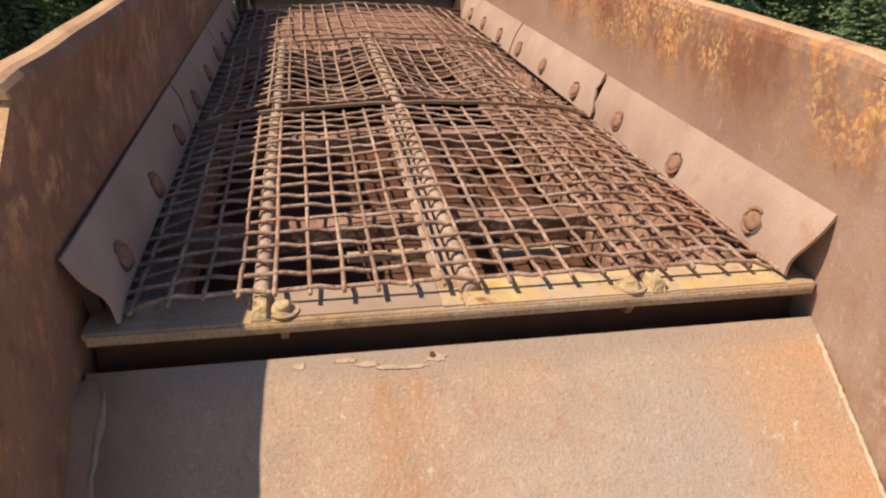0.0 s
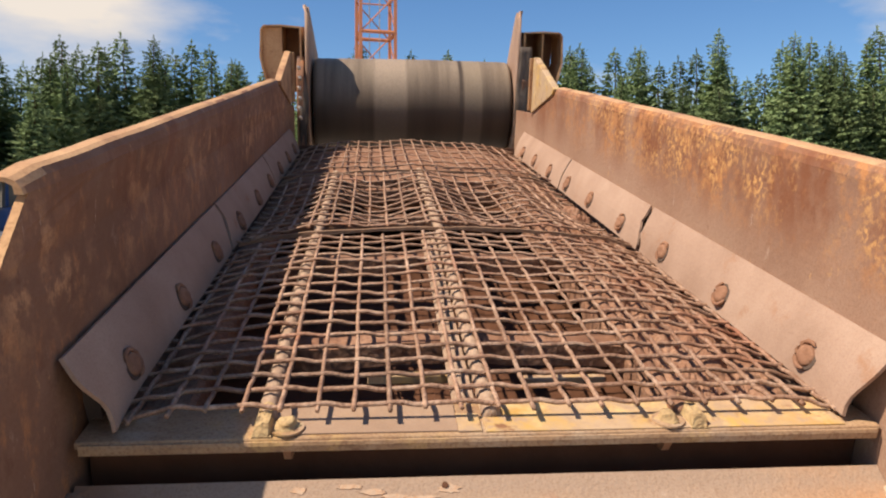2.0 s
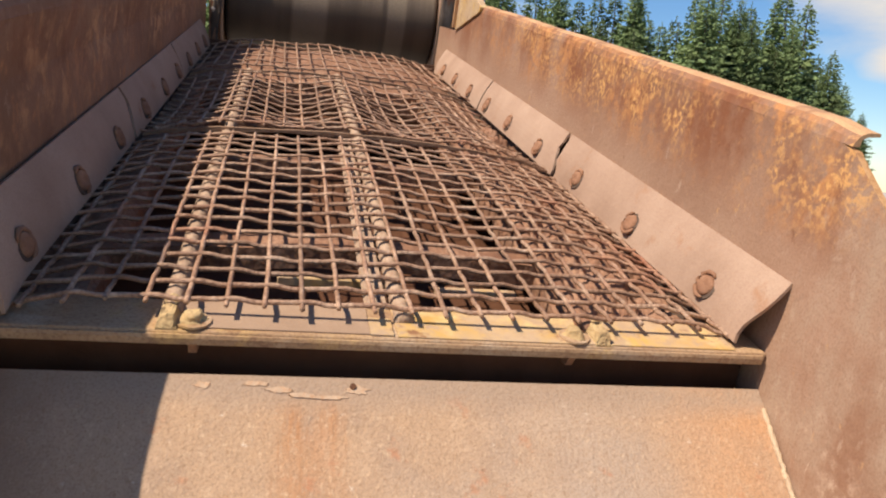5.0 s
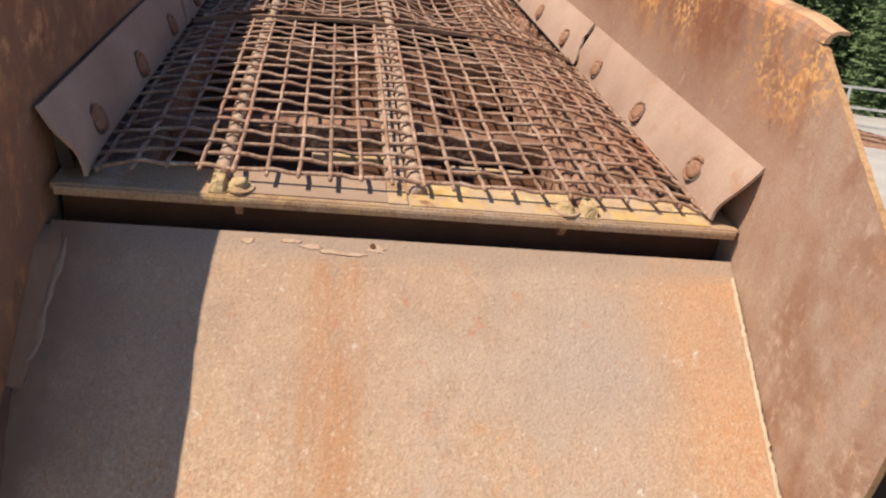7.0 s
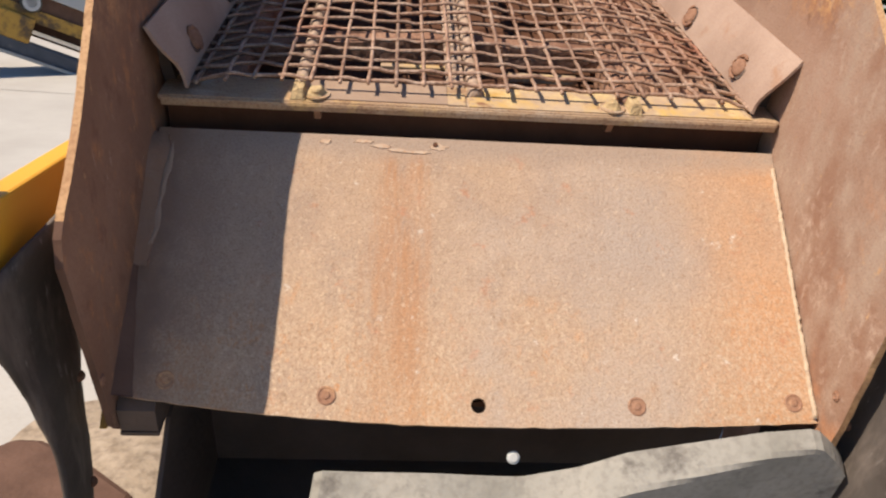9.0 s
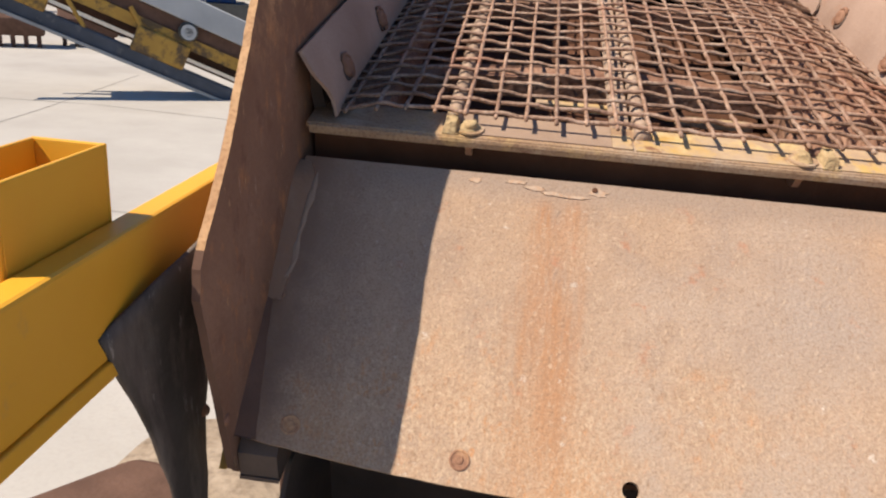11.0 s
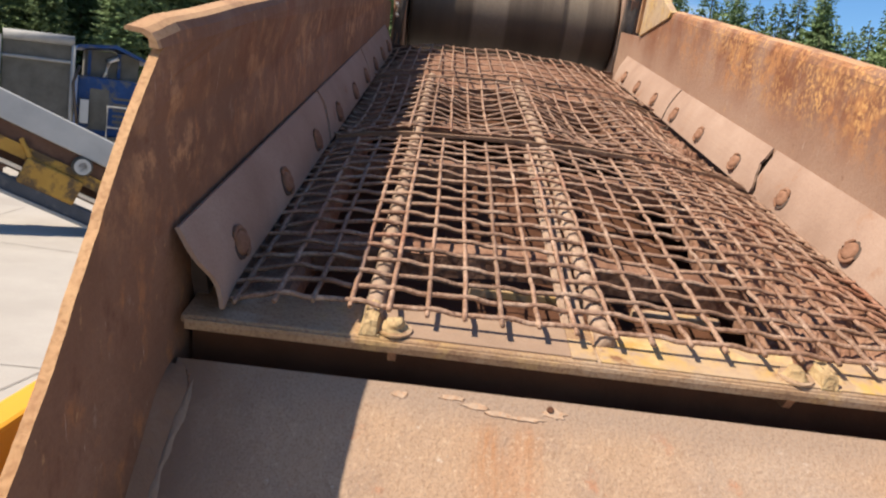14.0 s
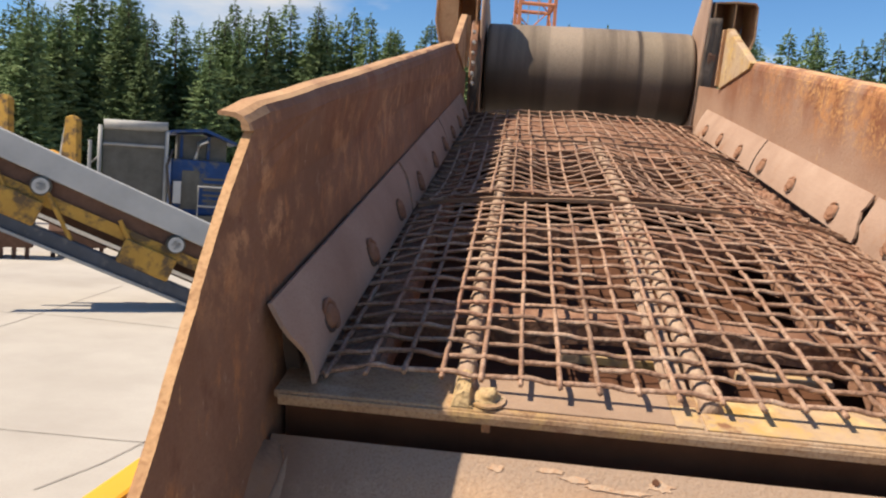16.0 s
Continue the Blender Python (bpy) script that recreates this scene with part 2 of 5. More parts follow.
M_PLATE = material("gritty_discharge_plate", [(0.385, 0.268, 0.19), (0.43, 0.295, 0.20), (0.46, 0.302, 0.188)], scale=2.2, rough=(0.75, 0.95), bump=0.30, bump_scale=120, gain=0.90,
                   speckle=(0.25, 0.16, 0.10), speckle_scale=210, speckle_amount=0.5,
                   patches=[((0.35, 0.25, 0.185), 9.0, 0.46, 0.70, (1, 0.7, 0.7)), ((0.49, 0.345, 0.24), 13.0, 0.52, 0.72, (1, 0.7, 0.7)), ((0.50, 0.27, 0.14), 3.0, 0.34, 0.62, (1, 0.5, 0.5), (0, 0.45, 0.70, 0.8, 0.9)), ((0.47, 0.285, 0.165), 4.0, 0.36, 0.66, one, (1, -0.8, -0.69, -0.60, -0.40)), ((0.50, 0.255, 0.125), 40.0, 0.55, 0.66, (1, 0.6, 0.6), (1, -0.9, -0.8, -0.55, -0.30)), ((0.53, 0.385, 0.26), 115.0, 0.46, 0.66, (1.0, 0.7, 0.7), (1, -0.9, -0.8, -0.50, -0.25)),
                            ((0.42, 0.205, 0.10), 14.0, 0.31, 0.74, (1, 0.35, 0.35), (0, -0.275, -0.205, -0.175, -0.10), (1, -0.80, -0.28, 0.5, 0.6)),
                            ((0.42, 0.215, 0.11), 26.0, 0.46, 0.66, (1, 0.12, 0.12), (0, -0.30, -0.24, -0.15, -0.08), (1, -0.80, -0.45, -0.12, -0.08)),
                            ((0.62, 0.46, 0.32), 105.0, 0.56, 0.80, (1, 0.7, 0.7)),
                            ((0.40, 0.31, 0.245), 2.2, 0.36, 0.58, one, (0, 0.15, 0.34, 0.5, 0.66), (1, -0.45, -0.32, -0.16, -0.05)),
                            ((0.43, 0.33, 0.255), 2.6, 0.44, 0.62, one, (0, -0.1, 0.05, 0.45, 0.6)), ((0.45, 0.20, 0.11), 13.0, 0.62, 0.76, one), ((0.60, 0.50, 0.41), 24.0, 0.65, 0.72, one),
                            ((0.26, 0.15, 0.085), 26.0, 0.70, 0.82, one), ((0.29, 0.18, 0.11), 75.0, 0.57, 0.80, (1, 0.6, 0.6)), ((0.58, 0.43, 0.30), 60.0, 0.58, 0.80, (1, 0.6, 0.6)),
                            # last two entries: rust brown by one wall, the corner's shade painted in
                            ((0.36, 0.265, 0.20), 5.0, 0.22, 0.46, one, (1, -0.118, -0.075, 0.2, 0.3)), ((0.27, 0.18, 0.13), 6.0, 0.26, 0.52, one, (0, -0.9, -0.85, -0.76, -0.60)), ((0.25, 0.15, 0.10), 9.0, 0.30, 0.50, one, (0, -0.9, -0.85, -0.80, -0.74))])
M_CRUST = material("pale_crust", [(0.40, 0.29, 0.21), (0.47, 0.345, 0.25)], scale=18, rough=(0.7, 0.9), bump=0.4, bump_scale=90, speckle=(0.40, 0.21, 0.11), speckle_scale=100, speckle_amount=0.6)
M_STRIP = material("dusty_plate_rim", [(0.27, 0.185, 0.13), (0.345, 0.245, 0.175)], scale=7, rough=(0.6, 0.85), bump=0.2, bump_scale=90, speckle=(0.25, 0.15, 0.1), speckle_scale=200, speckle_amount=0.3)
M_WIRE = material("rusty_wire", [(0.21, 0.115, 0.072), (0.335, 0.207, 0.14), (0.48, 0.34, 0.25)], scale=16, rough=(0.42, 0.68), bump=0.5, bump_scale=160, random_tint=0.2, gloss=0.3, speckle=(0.10, 0.045, 0.026), speckle_scale=110, speckle_amount=0.65,
                  patches=[((0.34, 0.145, 0.085), 2.3, 0.56, 0.72, one)])
M_RIB = material("dust_caked_rubber", [(0.30, 0.21, 0.15), (0.42, 0.31, 0.23)], scale=16, rough=(0.8, 0.95), bump=0.6, bump_scale=60, speckle=(0.22, 0.13, 0.09), speckle_scale=90, speckle_amount=0.5)
M_YELLOW = material("worn_yellow_paint", [(0.43, 0.26, 0.085), (0.51, 0.335, 0.115)], scale=7, rough=(0.45, 0.7), bump=0.12, bump_scale=70,
                    patches=[((0.43, 0.31, 0.20), 5.0, 0.38, 0.54, one), ((0.38, 0.27, 0.18), 26.0, 0.48, 0.62, one), ((0.54, 0.40, 0.20), 12.0, 0.54, 0.66, one), ((0.22, 0.11, 0.06), 15.0, 0.58, 0.68, one)])
M_BEAM = material("scraped_beam_steel", [(0.24, 0.145, 0.085), (0.36, 0.235, 0.14), (0.42, 0.29, 0.18)], scale=9, stretch=(0.5, 1, 1), rough=(0.5, 0.8), bump=0.3, bump_scale=90, speckle=(0.15, 0.08, 0.05), speckle_scale=140, speckle_amount=0.5,
                  patches=[((0.40, 0.30, 0.21), 14.0, 0.50, 0.66, (0.5, 1, 1)), ((0.44, 0.29, 0.13), 5.0, 0.56, 0.66, one), ((0.17, 0.08, 0.05), 12.0, 0.6, 0.7, one)])
# rust darkened to paint the shade under the mesh and behind the lip
M_PIT = material("shade_dark_rust", [(0.070, 0.031, 0.018), (0.115, 0.053, 0.031)], scale=5, rough=(0.7, 0.95), bump=0.3, bump_scale=40)
# steel darkened to paint the shade of gaps and cavities
M_SHADE_DARK = material("shade_dark_steel", [(0.075, 0.053, 0.042), (0.115, 0.083, 0.066)], scale=4, rough=(0.6, 0.9), bump=0.3, bump_scale=40)
M_CAKE = material("dried_yellow_mud", [(0.36, 0.25, 0.13), (0.50, 0.37, 0.20)], scale=22, rough=(0.8, 1.0), bump=0.7, bump_scale=90, speckle=(0.25, 0.15, 0.08), speckle_scale=120, speckle_amount=0.4)
M_BAR = material("olive_brown_clamp", [(0.19, 0.115, 0.075), (0.28, 0.18, 0.12)], scale=9, rough=(0.7, 0.95), bump=0.5, bump_scale=60)
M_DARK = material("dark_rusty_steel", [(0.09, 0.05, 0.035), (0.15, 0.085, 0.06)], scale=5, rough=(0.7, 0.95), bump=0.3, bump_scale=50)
M_DIRT = material("red_brown_fines", [(0.17, 0.085, 0.055), (0.26, 0.145, 0.095), (0.34, 0.21, 0.145)], scale=7, rough=(0.9, 1.0), bump=1.0, bump_scale=40, speckle=(0.16, 0.08, 0.055), speckle_scale=90, speckle_amount=0.7)
M_RUBBER = material("scuffed_black_rubber", [(0.052, 0.041, 0.034), (0.10, 0.082, 0.070)], scale=4, rough=(0.55, 0.85), bump=0.3, bump_scale=30,
                    patches=[((0.15, 0.12, 0.10), 6.0, 0.48, 0.70, (2.0, 2.2, 0.6)), ((0.36, 0.32, 0.29), 13.0, 0.60, 0.70, (2.0, 2.0, 0.6), (2, -0.55, -0.40, 0.2, 0.3))])
# dust tones masked by height paint the drum's lit top and dark underside
M_BELT = material("dusty_shaded_belt", [(0.045, 0.032, 0.023), (0.085, 0.062, 0.044)], scale=6.0, stretch=(1, 0.06, 0.06), rough=(0.45, 0.7), gloss=0.3, bump=0.1, bump_scale=30, speckle=(0.05, 0.038, 0.028), speckle_scale=150, speckle_amount=0.4,
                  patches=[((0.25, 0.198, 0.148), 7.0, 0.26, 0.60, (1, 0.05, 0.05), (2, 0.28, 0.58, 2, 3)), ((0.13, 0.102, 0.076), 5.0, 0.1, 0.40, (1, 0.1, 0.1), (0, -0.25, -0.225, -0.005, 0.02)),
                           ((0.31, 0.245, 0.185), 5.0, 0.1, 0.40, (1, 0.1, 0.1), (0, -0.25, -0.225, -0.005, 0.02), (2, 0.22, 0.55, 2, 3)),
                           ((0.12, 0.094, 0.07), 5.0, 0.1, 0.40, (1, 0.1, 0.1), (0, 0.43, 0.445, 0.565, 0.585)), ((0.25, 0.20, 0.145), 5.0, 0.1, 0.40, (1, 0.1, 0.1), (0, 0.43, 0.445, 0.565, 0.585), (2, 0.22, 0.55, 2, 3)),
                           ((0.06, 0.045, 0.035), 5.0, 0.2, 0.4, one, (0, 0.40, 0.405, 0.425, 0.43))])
M_CONCRETE = material("sunlit_concrete", [(0.33, 0.30, 0.265), (0.40, 0.37, 0.33), (0.45, 0.42, 0.375)], scale=0.35, rough=(0.8, 0.95), bump=0.2, bump_scale=25, speckle=(0.34, 0.31, 0.27), speckle_scale=30, speckle_amount=0.3,
                      patches=[((0.36, 0.33, 0.29), 0.12, 0.5, 0.62, one)])
M_GRAVEL = material("pale_gravel", [(0.28, 0.215, 0.15), (0.38, 0.30, 0.22)], scale=9, rough=(0.9, 1.0), bump=0.6, bump_scale=30, speckle=(0.12, 0.085, 0.06), speckle_scale=16, speckle_amount=0.55)
M_JOINT = material("dark_joint", [(0.24, 0.22, 0.195), (0.31, 0.285, 0.25)], scale=5, bump=0.3)
M_BARK = material("conifer_bark", [(0.07, 0.05, 0.035), (0.14, 0.1, 0.07)], scale=6, bump=0.5, bump_scale=30)
M_NEEDLE = material("conifer_needles", [(0.085, 0.130, 0.058), (0.125, 0.178, 0.080), (0.165, 0.212, 0.098)], scale=0.5, rough=(0.6, 0.85), bump=0.0, random_tint=0.3, gloss=0.08)
M_CRANE = material("orange_crane_paint", [(0.40, 0.15, 0.08), (0.48, 0.20, 0.11)], scale=1.0, rough=(0.4, 0.6), bump=0.05)
M_MACHINE_YELLOW = material("yellow_machine_paint", [(0.62, 0.29, 0.02), (0.70, 0.36, 0.03)], scale=1.5, gloss=0.4, rough=(0.35, 0.55), bump=0.05, bump_scale=20, patches=[((0.42, 0.26, 0.1), 3.0, 0.62, 0.74, one)])
M_APRON = material("stained_grey_apron", [(0.20, 0.185, 0.155), (0.27, 0.25, 0.215), (0.32, 0.29, 0.245)], scale=4, rough=(0.6, 0.9), bump=0.3, bump_scale=40, speckle=(0.15, 0.13, 0.11), speckle_scale=60, speckle_amount=0.4,
                   patches=[((0.13, 0.115, 0.1), 8.0, 0.56, 0.66, one)])
M_DIRTY_YELLOW = material("dirty_yellow_paint", [(0.34, 0.19, 0.045), (0.46, 0.27, 0.06)], scale=3, rough=(0.5, 0.8), bump=0.1, bump_scale=20, patches=[((0.12, 0.08, 0.045), 2.5, 0.48, 0.6, one)])
M_GREY = material("grey_machine_steel", [(0.24, 0.24, 0.235), (0.34, 0.335, 0.32)], scale=2.0, rough=(0.4, 0.7), bump=0.08, bump_scale=20)
M_GREY_DARK = material("dark_grey_panel", [(0.085, 0.08, 0.067), (0.14, 0.13, 0.112)], scale=2.0, rough=(0.5, 0.8), bump=0.08, bump_scale=20)
M_CHORD = material("dark_blue_grey_paint", [(0.055, 0.06, 0.07), (0.09, 0.095, 0.11)], scale=2.0, rough=(0.4, 0.7), bump=0.08, bump_scale=20, patches=[((0.16, 0.15, 0.14), 3.0, 0.55, 0.7, one)])
M_BLUE = material("blue_machine_paint", [(0.016, 0.042, 0.12), (0.022, 0.062, 0.18)], scale=2.0, rough=(0.35, 0.6), bump=0.04, patches=[((0.10, 0.10, 0.10), 2.2, 0.50, 0.62, one)])
M_BELT_LIGHT = material("pale_worn_belt", [(0.34, 0.34, 0.33), (0.46, 0.455, 0.44)], scale=1.2, rough=(0.6, 0.85), bump=0.06)
M_SHINY = material("bright_bolt_steel", [(0.55, 0.5, 0.45), (0.7, 0.66, 0.6)], scale=20, rough=(0.25, 0.45), metal=0.9, bump=0.1)
M_WELD = material("weld_bead", [(0.40, 0.29, 0.2), (0.52, 0.40, 0.28)], scale=40, rough=(0.5, 0.8), bump=0.6, bump_scale=120)


# ---------------------------------------------------------------- mesh helpers
def obj(name, bm, mat, smooth=False, bevel=0.0):
    me = bpy.data.meshes.new(name)
    bmesh.ops.recalc_face_normals(bm, faces=bm.faces)
    bm.to_mesh(me)
    bm.free()
    for m in (mat if isinstance(mat, (list, tuple)) else [mat]):
        me.materials.append(m)
    if smooth:
        me.polygons.foreach_set("use_smooth", [True] * len(me.polygons))
    ob = new(name, me)
    if bevel:
        b = ob.modifiers.new("bevel", 'BEVEL')
        b.width, b.segments, b.limit_method = bevel, 2, 'ANGLE'
    return ob


def part(name, bm, mat, parent, label="", smooth=False, bevel=0.0):
    ob = obj(name, bm, mat, smooth, bevel)
    ob.parent = parent
    return tagged(ob, label) if label else ob


def thing(name, m=Matrix(), label="", category="", group="", kind=""):
    ob = new(name)
    ob.empty_display_size = 0.1
    ob.matrix_world = m
    return tagged(ob, label, category, group, kind)


def box(bm, lo, hi, m=None):
    vs = [bm.verts.new((x, y, z)) for x in (lo[0], hi[0]) for y in (lo[1], hi[1]) for z in (lo[2], hi[2])]
    if m is not None:
        for v in vs:
            v.co = m @ v.co
    for f in ((0, 1, 3, 2), (4, 6, 7, 5), (0, 4, 5, 1), (2, 3, 7, 6), (0, 2, 6, 4), (1, 5, 7, 3)):
        bm.faces.new([vs[k] for k in f])
    return bm


def boxed(lo, hi, m=None):
    return box(bmesh.new(), lo, hi, m)


def prism(points, axis, a, b, bm=None):
    """A polygon in the plane across axis, from a to b along it."""
    bm = bm or bmesh.new()

    def at(p, c):
        return {"x": (c, p[0], p[1]), "y": (p[0], c, p[1]), "z": (p[0], p[1], c)}[axis]
    lo = [bm.verts.new(at(p, a)) for p in points]
    hi = [bm.verts.new(at(p, b)) for p in points]
    bm.faces.new(lo)
    bm.faces.new(hi[::-1])
    n = len(points)
    for k in range(n):
        bm.faces.new((lo[k], lo[(k + 1) % n], hi[(k + 1) % n], hi[k]))
    return bm


def tube(points, radius, sides=6, bm=None, closed=False):
    """A round bar along points; radius a number or one for each point."""
    bm = bm or bmesh.new()
    pts = [Vector(p) for p in points]
    n = len(pts)
    rings = []
    for k, p in enumerate(pts):
        a, b = pts[max(0, k - 1)], pts[min(n - 1, k + 1)]
        d = (b - a).normalized()
        up = Vector((0, 0, 1)) if abs(d.z) < 0.9 else Vector((1, 0, 0))
        u = d.cross(up).normalized()
        w = u.cross(d)
        r = radius[k] if isinstance(radius, (list, tuple)) else radius
        rings.append([bm.verts.new(p + (u * math.cos(s) + w * math.sin(s)) * r) for s in (2 * math.pi * j / sides for j in range(sides))])
    for k in range(n - 1):
        for j in range(sides):
            bm.faces.new((rings[k][j], rings[k][(j + 1) % sides], rings[k + 1][(j + 1) % sides], rings[k + 1][j]))
    bm.faces.new(rings[0][::-1])
    bm.faces.new(rings[-1])
    return bm


def lathe(profile, sides, m=None, bm=None):
    """Turn (radius, height) pairs about z."""
    bm = bm or bmesh.new()
    m = m or Matrix()
    rings = [[bm.verts.new(m @ Vector((r * math.cos(a), r * math.sin(a), h))) for a in (2 * math.pi * j / sides for j in range(sides))] for r, h in profile]
    for k in range(len(rings) - 1):
        for j in range(sides):
            bm.faces.new((rings[k][j], rings[k][(j + 1) % sides], rings[k + 1][(j + 1) % sides], rings[k + 1][j]))
    bm.faces.new(rings[0][::-1])
    bm.faces.new(rings[-1])
    return bm


def grid(nx, ny, fn, bm=None):
    """A sheet of nx by ny cells; fn(u, v) gives the place."""
    bm = bm or bmesh.new()
    vs = [[bm.verts.new(fn(i / nx, j / ny)) for j in range(ny + 1)] for i in range(nx + 1)]
    for i in range(nx):
        for j in range(ny):
            bm.faces.new((vs[i][j], vs[i + 1][j], vs[i + 1][j + 1], vs[i][j + 1]))
    return bm


def thick(bm, depth):
    r = bmesh.ops.extrude_face_region(bm, geom=bm.faces[:])
    for v in (g for g in r["geom"] if isinstance(g, bmesh.types.BMVert)):
        v.co += Vector(depth)
    return bm

# ---------------------------------------------------------------- ground
bm = bmesh.new()
rings = [0.0, 6, 12, 25, 50, 100, 250, 800, 3000]
prev = None
for r in rings[1:]:
    ring = [bm.verts.new((r * math.cos(a), 10 + r * math.sin(a), 0)) for a in (2 * math.pi * k / 48 for k in range(48))]
    if prev is None:
        bm.faces.new(ring)
    else:
        for k in range(48):
            bm.faces.new((prev[k], prev[(k + 1) % 48], ring[(k + 1) % 48], ring[k]))
    prev = ring
ground = tagged(obj("ground", bm, M_CONCRETE), "pale sunlit concrete yard with joints and stains", "ground", kind="structure")


def joint(points, w=0.013):
    for k in range(len(points) - 1):
        a, b = Vector((*points[k], 0.004)), Vector((*points[k + 1], 0.004))
        n = Vector((0, 0, 1)).cross(b - a).normalized() * w
        bm = bmesh.new()
        bm.faces.new([bm.verts.new(p) for p in (a - n, b - n, b + n, a + n)])
        part("joint", bm, M_JOINT, ground)


joint([(-14, 5.2), (-9, 5.55), (-5.5, 5.91), (-4.3, 5.95), (-1, 6.2)])
joint([(-4.25, 4.6), (-4.05, 5.3), (-3.9, 6.4), (-3.5, 9.0), (-3.2, 14)], 0.015)
joint([(-20, 12.0), (-12, 11.4), (-8.2, 11.9), (-5, 11.6)], 0.015)
joint([(-9.5, 16), (-8.8, 11), (-8.3, 5.6), (-8, 2)], 0.015)
joint([(5, 14), (10, 13.2), (18, 12.8), (30, 13)], 0.02)
joint([(8, 30), (10.5, 18), (11.5, 12), (12, 4)], 0.02)


# ---------------------------------------------------------------- the screen box
WALL_X = 0.82


def smooth01(v):
    v = min(1.0, max(0.0, v))
    return v * v * (3 - 2 * v)


def mesh_z(x, y):
    """Height of the mesh: flat on the front beam, crowned further up, sagging between its rails."""
    crown = 0.055 * (1 - (x / 0.78) ** 2) * smooth01((y + 0.1) / 1.3)
    sag = 0.005 * math.cos(2 * math.pi * x / 0.44) * smooth01(y / 0.6)
    edge = 0.022 * smooth01((abs(x) - 0.62) / 0.14)
    return 0.018 + crown + sag - edge


screen_box = thing("screen_box", DECK, "rusty brown steel vibrating screen box with high side walls", "screener")
EDGE_PROFILE = {
    -1: [(-0.074, 0.464), (-0.112, 0.432), (-0.170, 0.387), (-0.250, 0.320), (-0.330, 0.254), (-0.414, 0.194), (-0.474, 0.146), (-0.538, 0.096), (-0.602, 0.046), (-0.653, 0.012),
         (-0.692, -0.025), (-0.708, -0.08), (-0.700, -0.18), (-0.690, -0.31), (-0.680, -0.43), (-0.668, -0.55), (-0.645, -0.583), (-0.54, -0.585)],
    1: [(-0.108, 0.466), (-0.122, 0.456), (-0.17, 0.423), (-0.25, 0.372), (-0.345, 0.311), (-0.464, 0.234), (-0.591, 0.148), (-0.68, 0.090), (-0.712, 0.055), (-0.718, 0.0), (-0.720, -0.20), (-0.724, -0.40),
        (-0.722, -0.52), (-0.69, -0.575), (-0.60, -0.585)]}
TOP_END = {-1: 3.45, 1: 3.10}


def lean(s, y, z):
    """How far one wall's upper front corner is bent outward."""
    return s * 0.020 * smooth01((z - 0.08) / 0.29) * (1 - smooth01((y + 0.15) / 0.40)) if s < 0 else 0.0


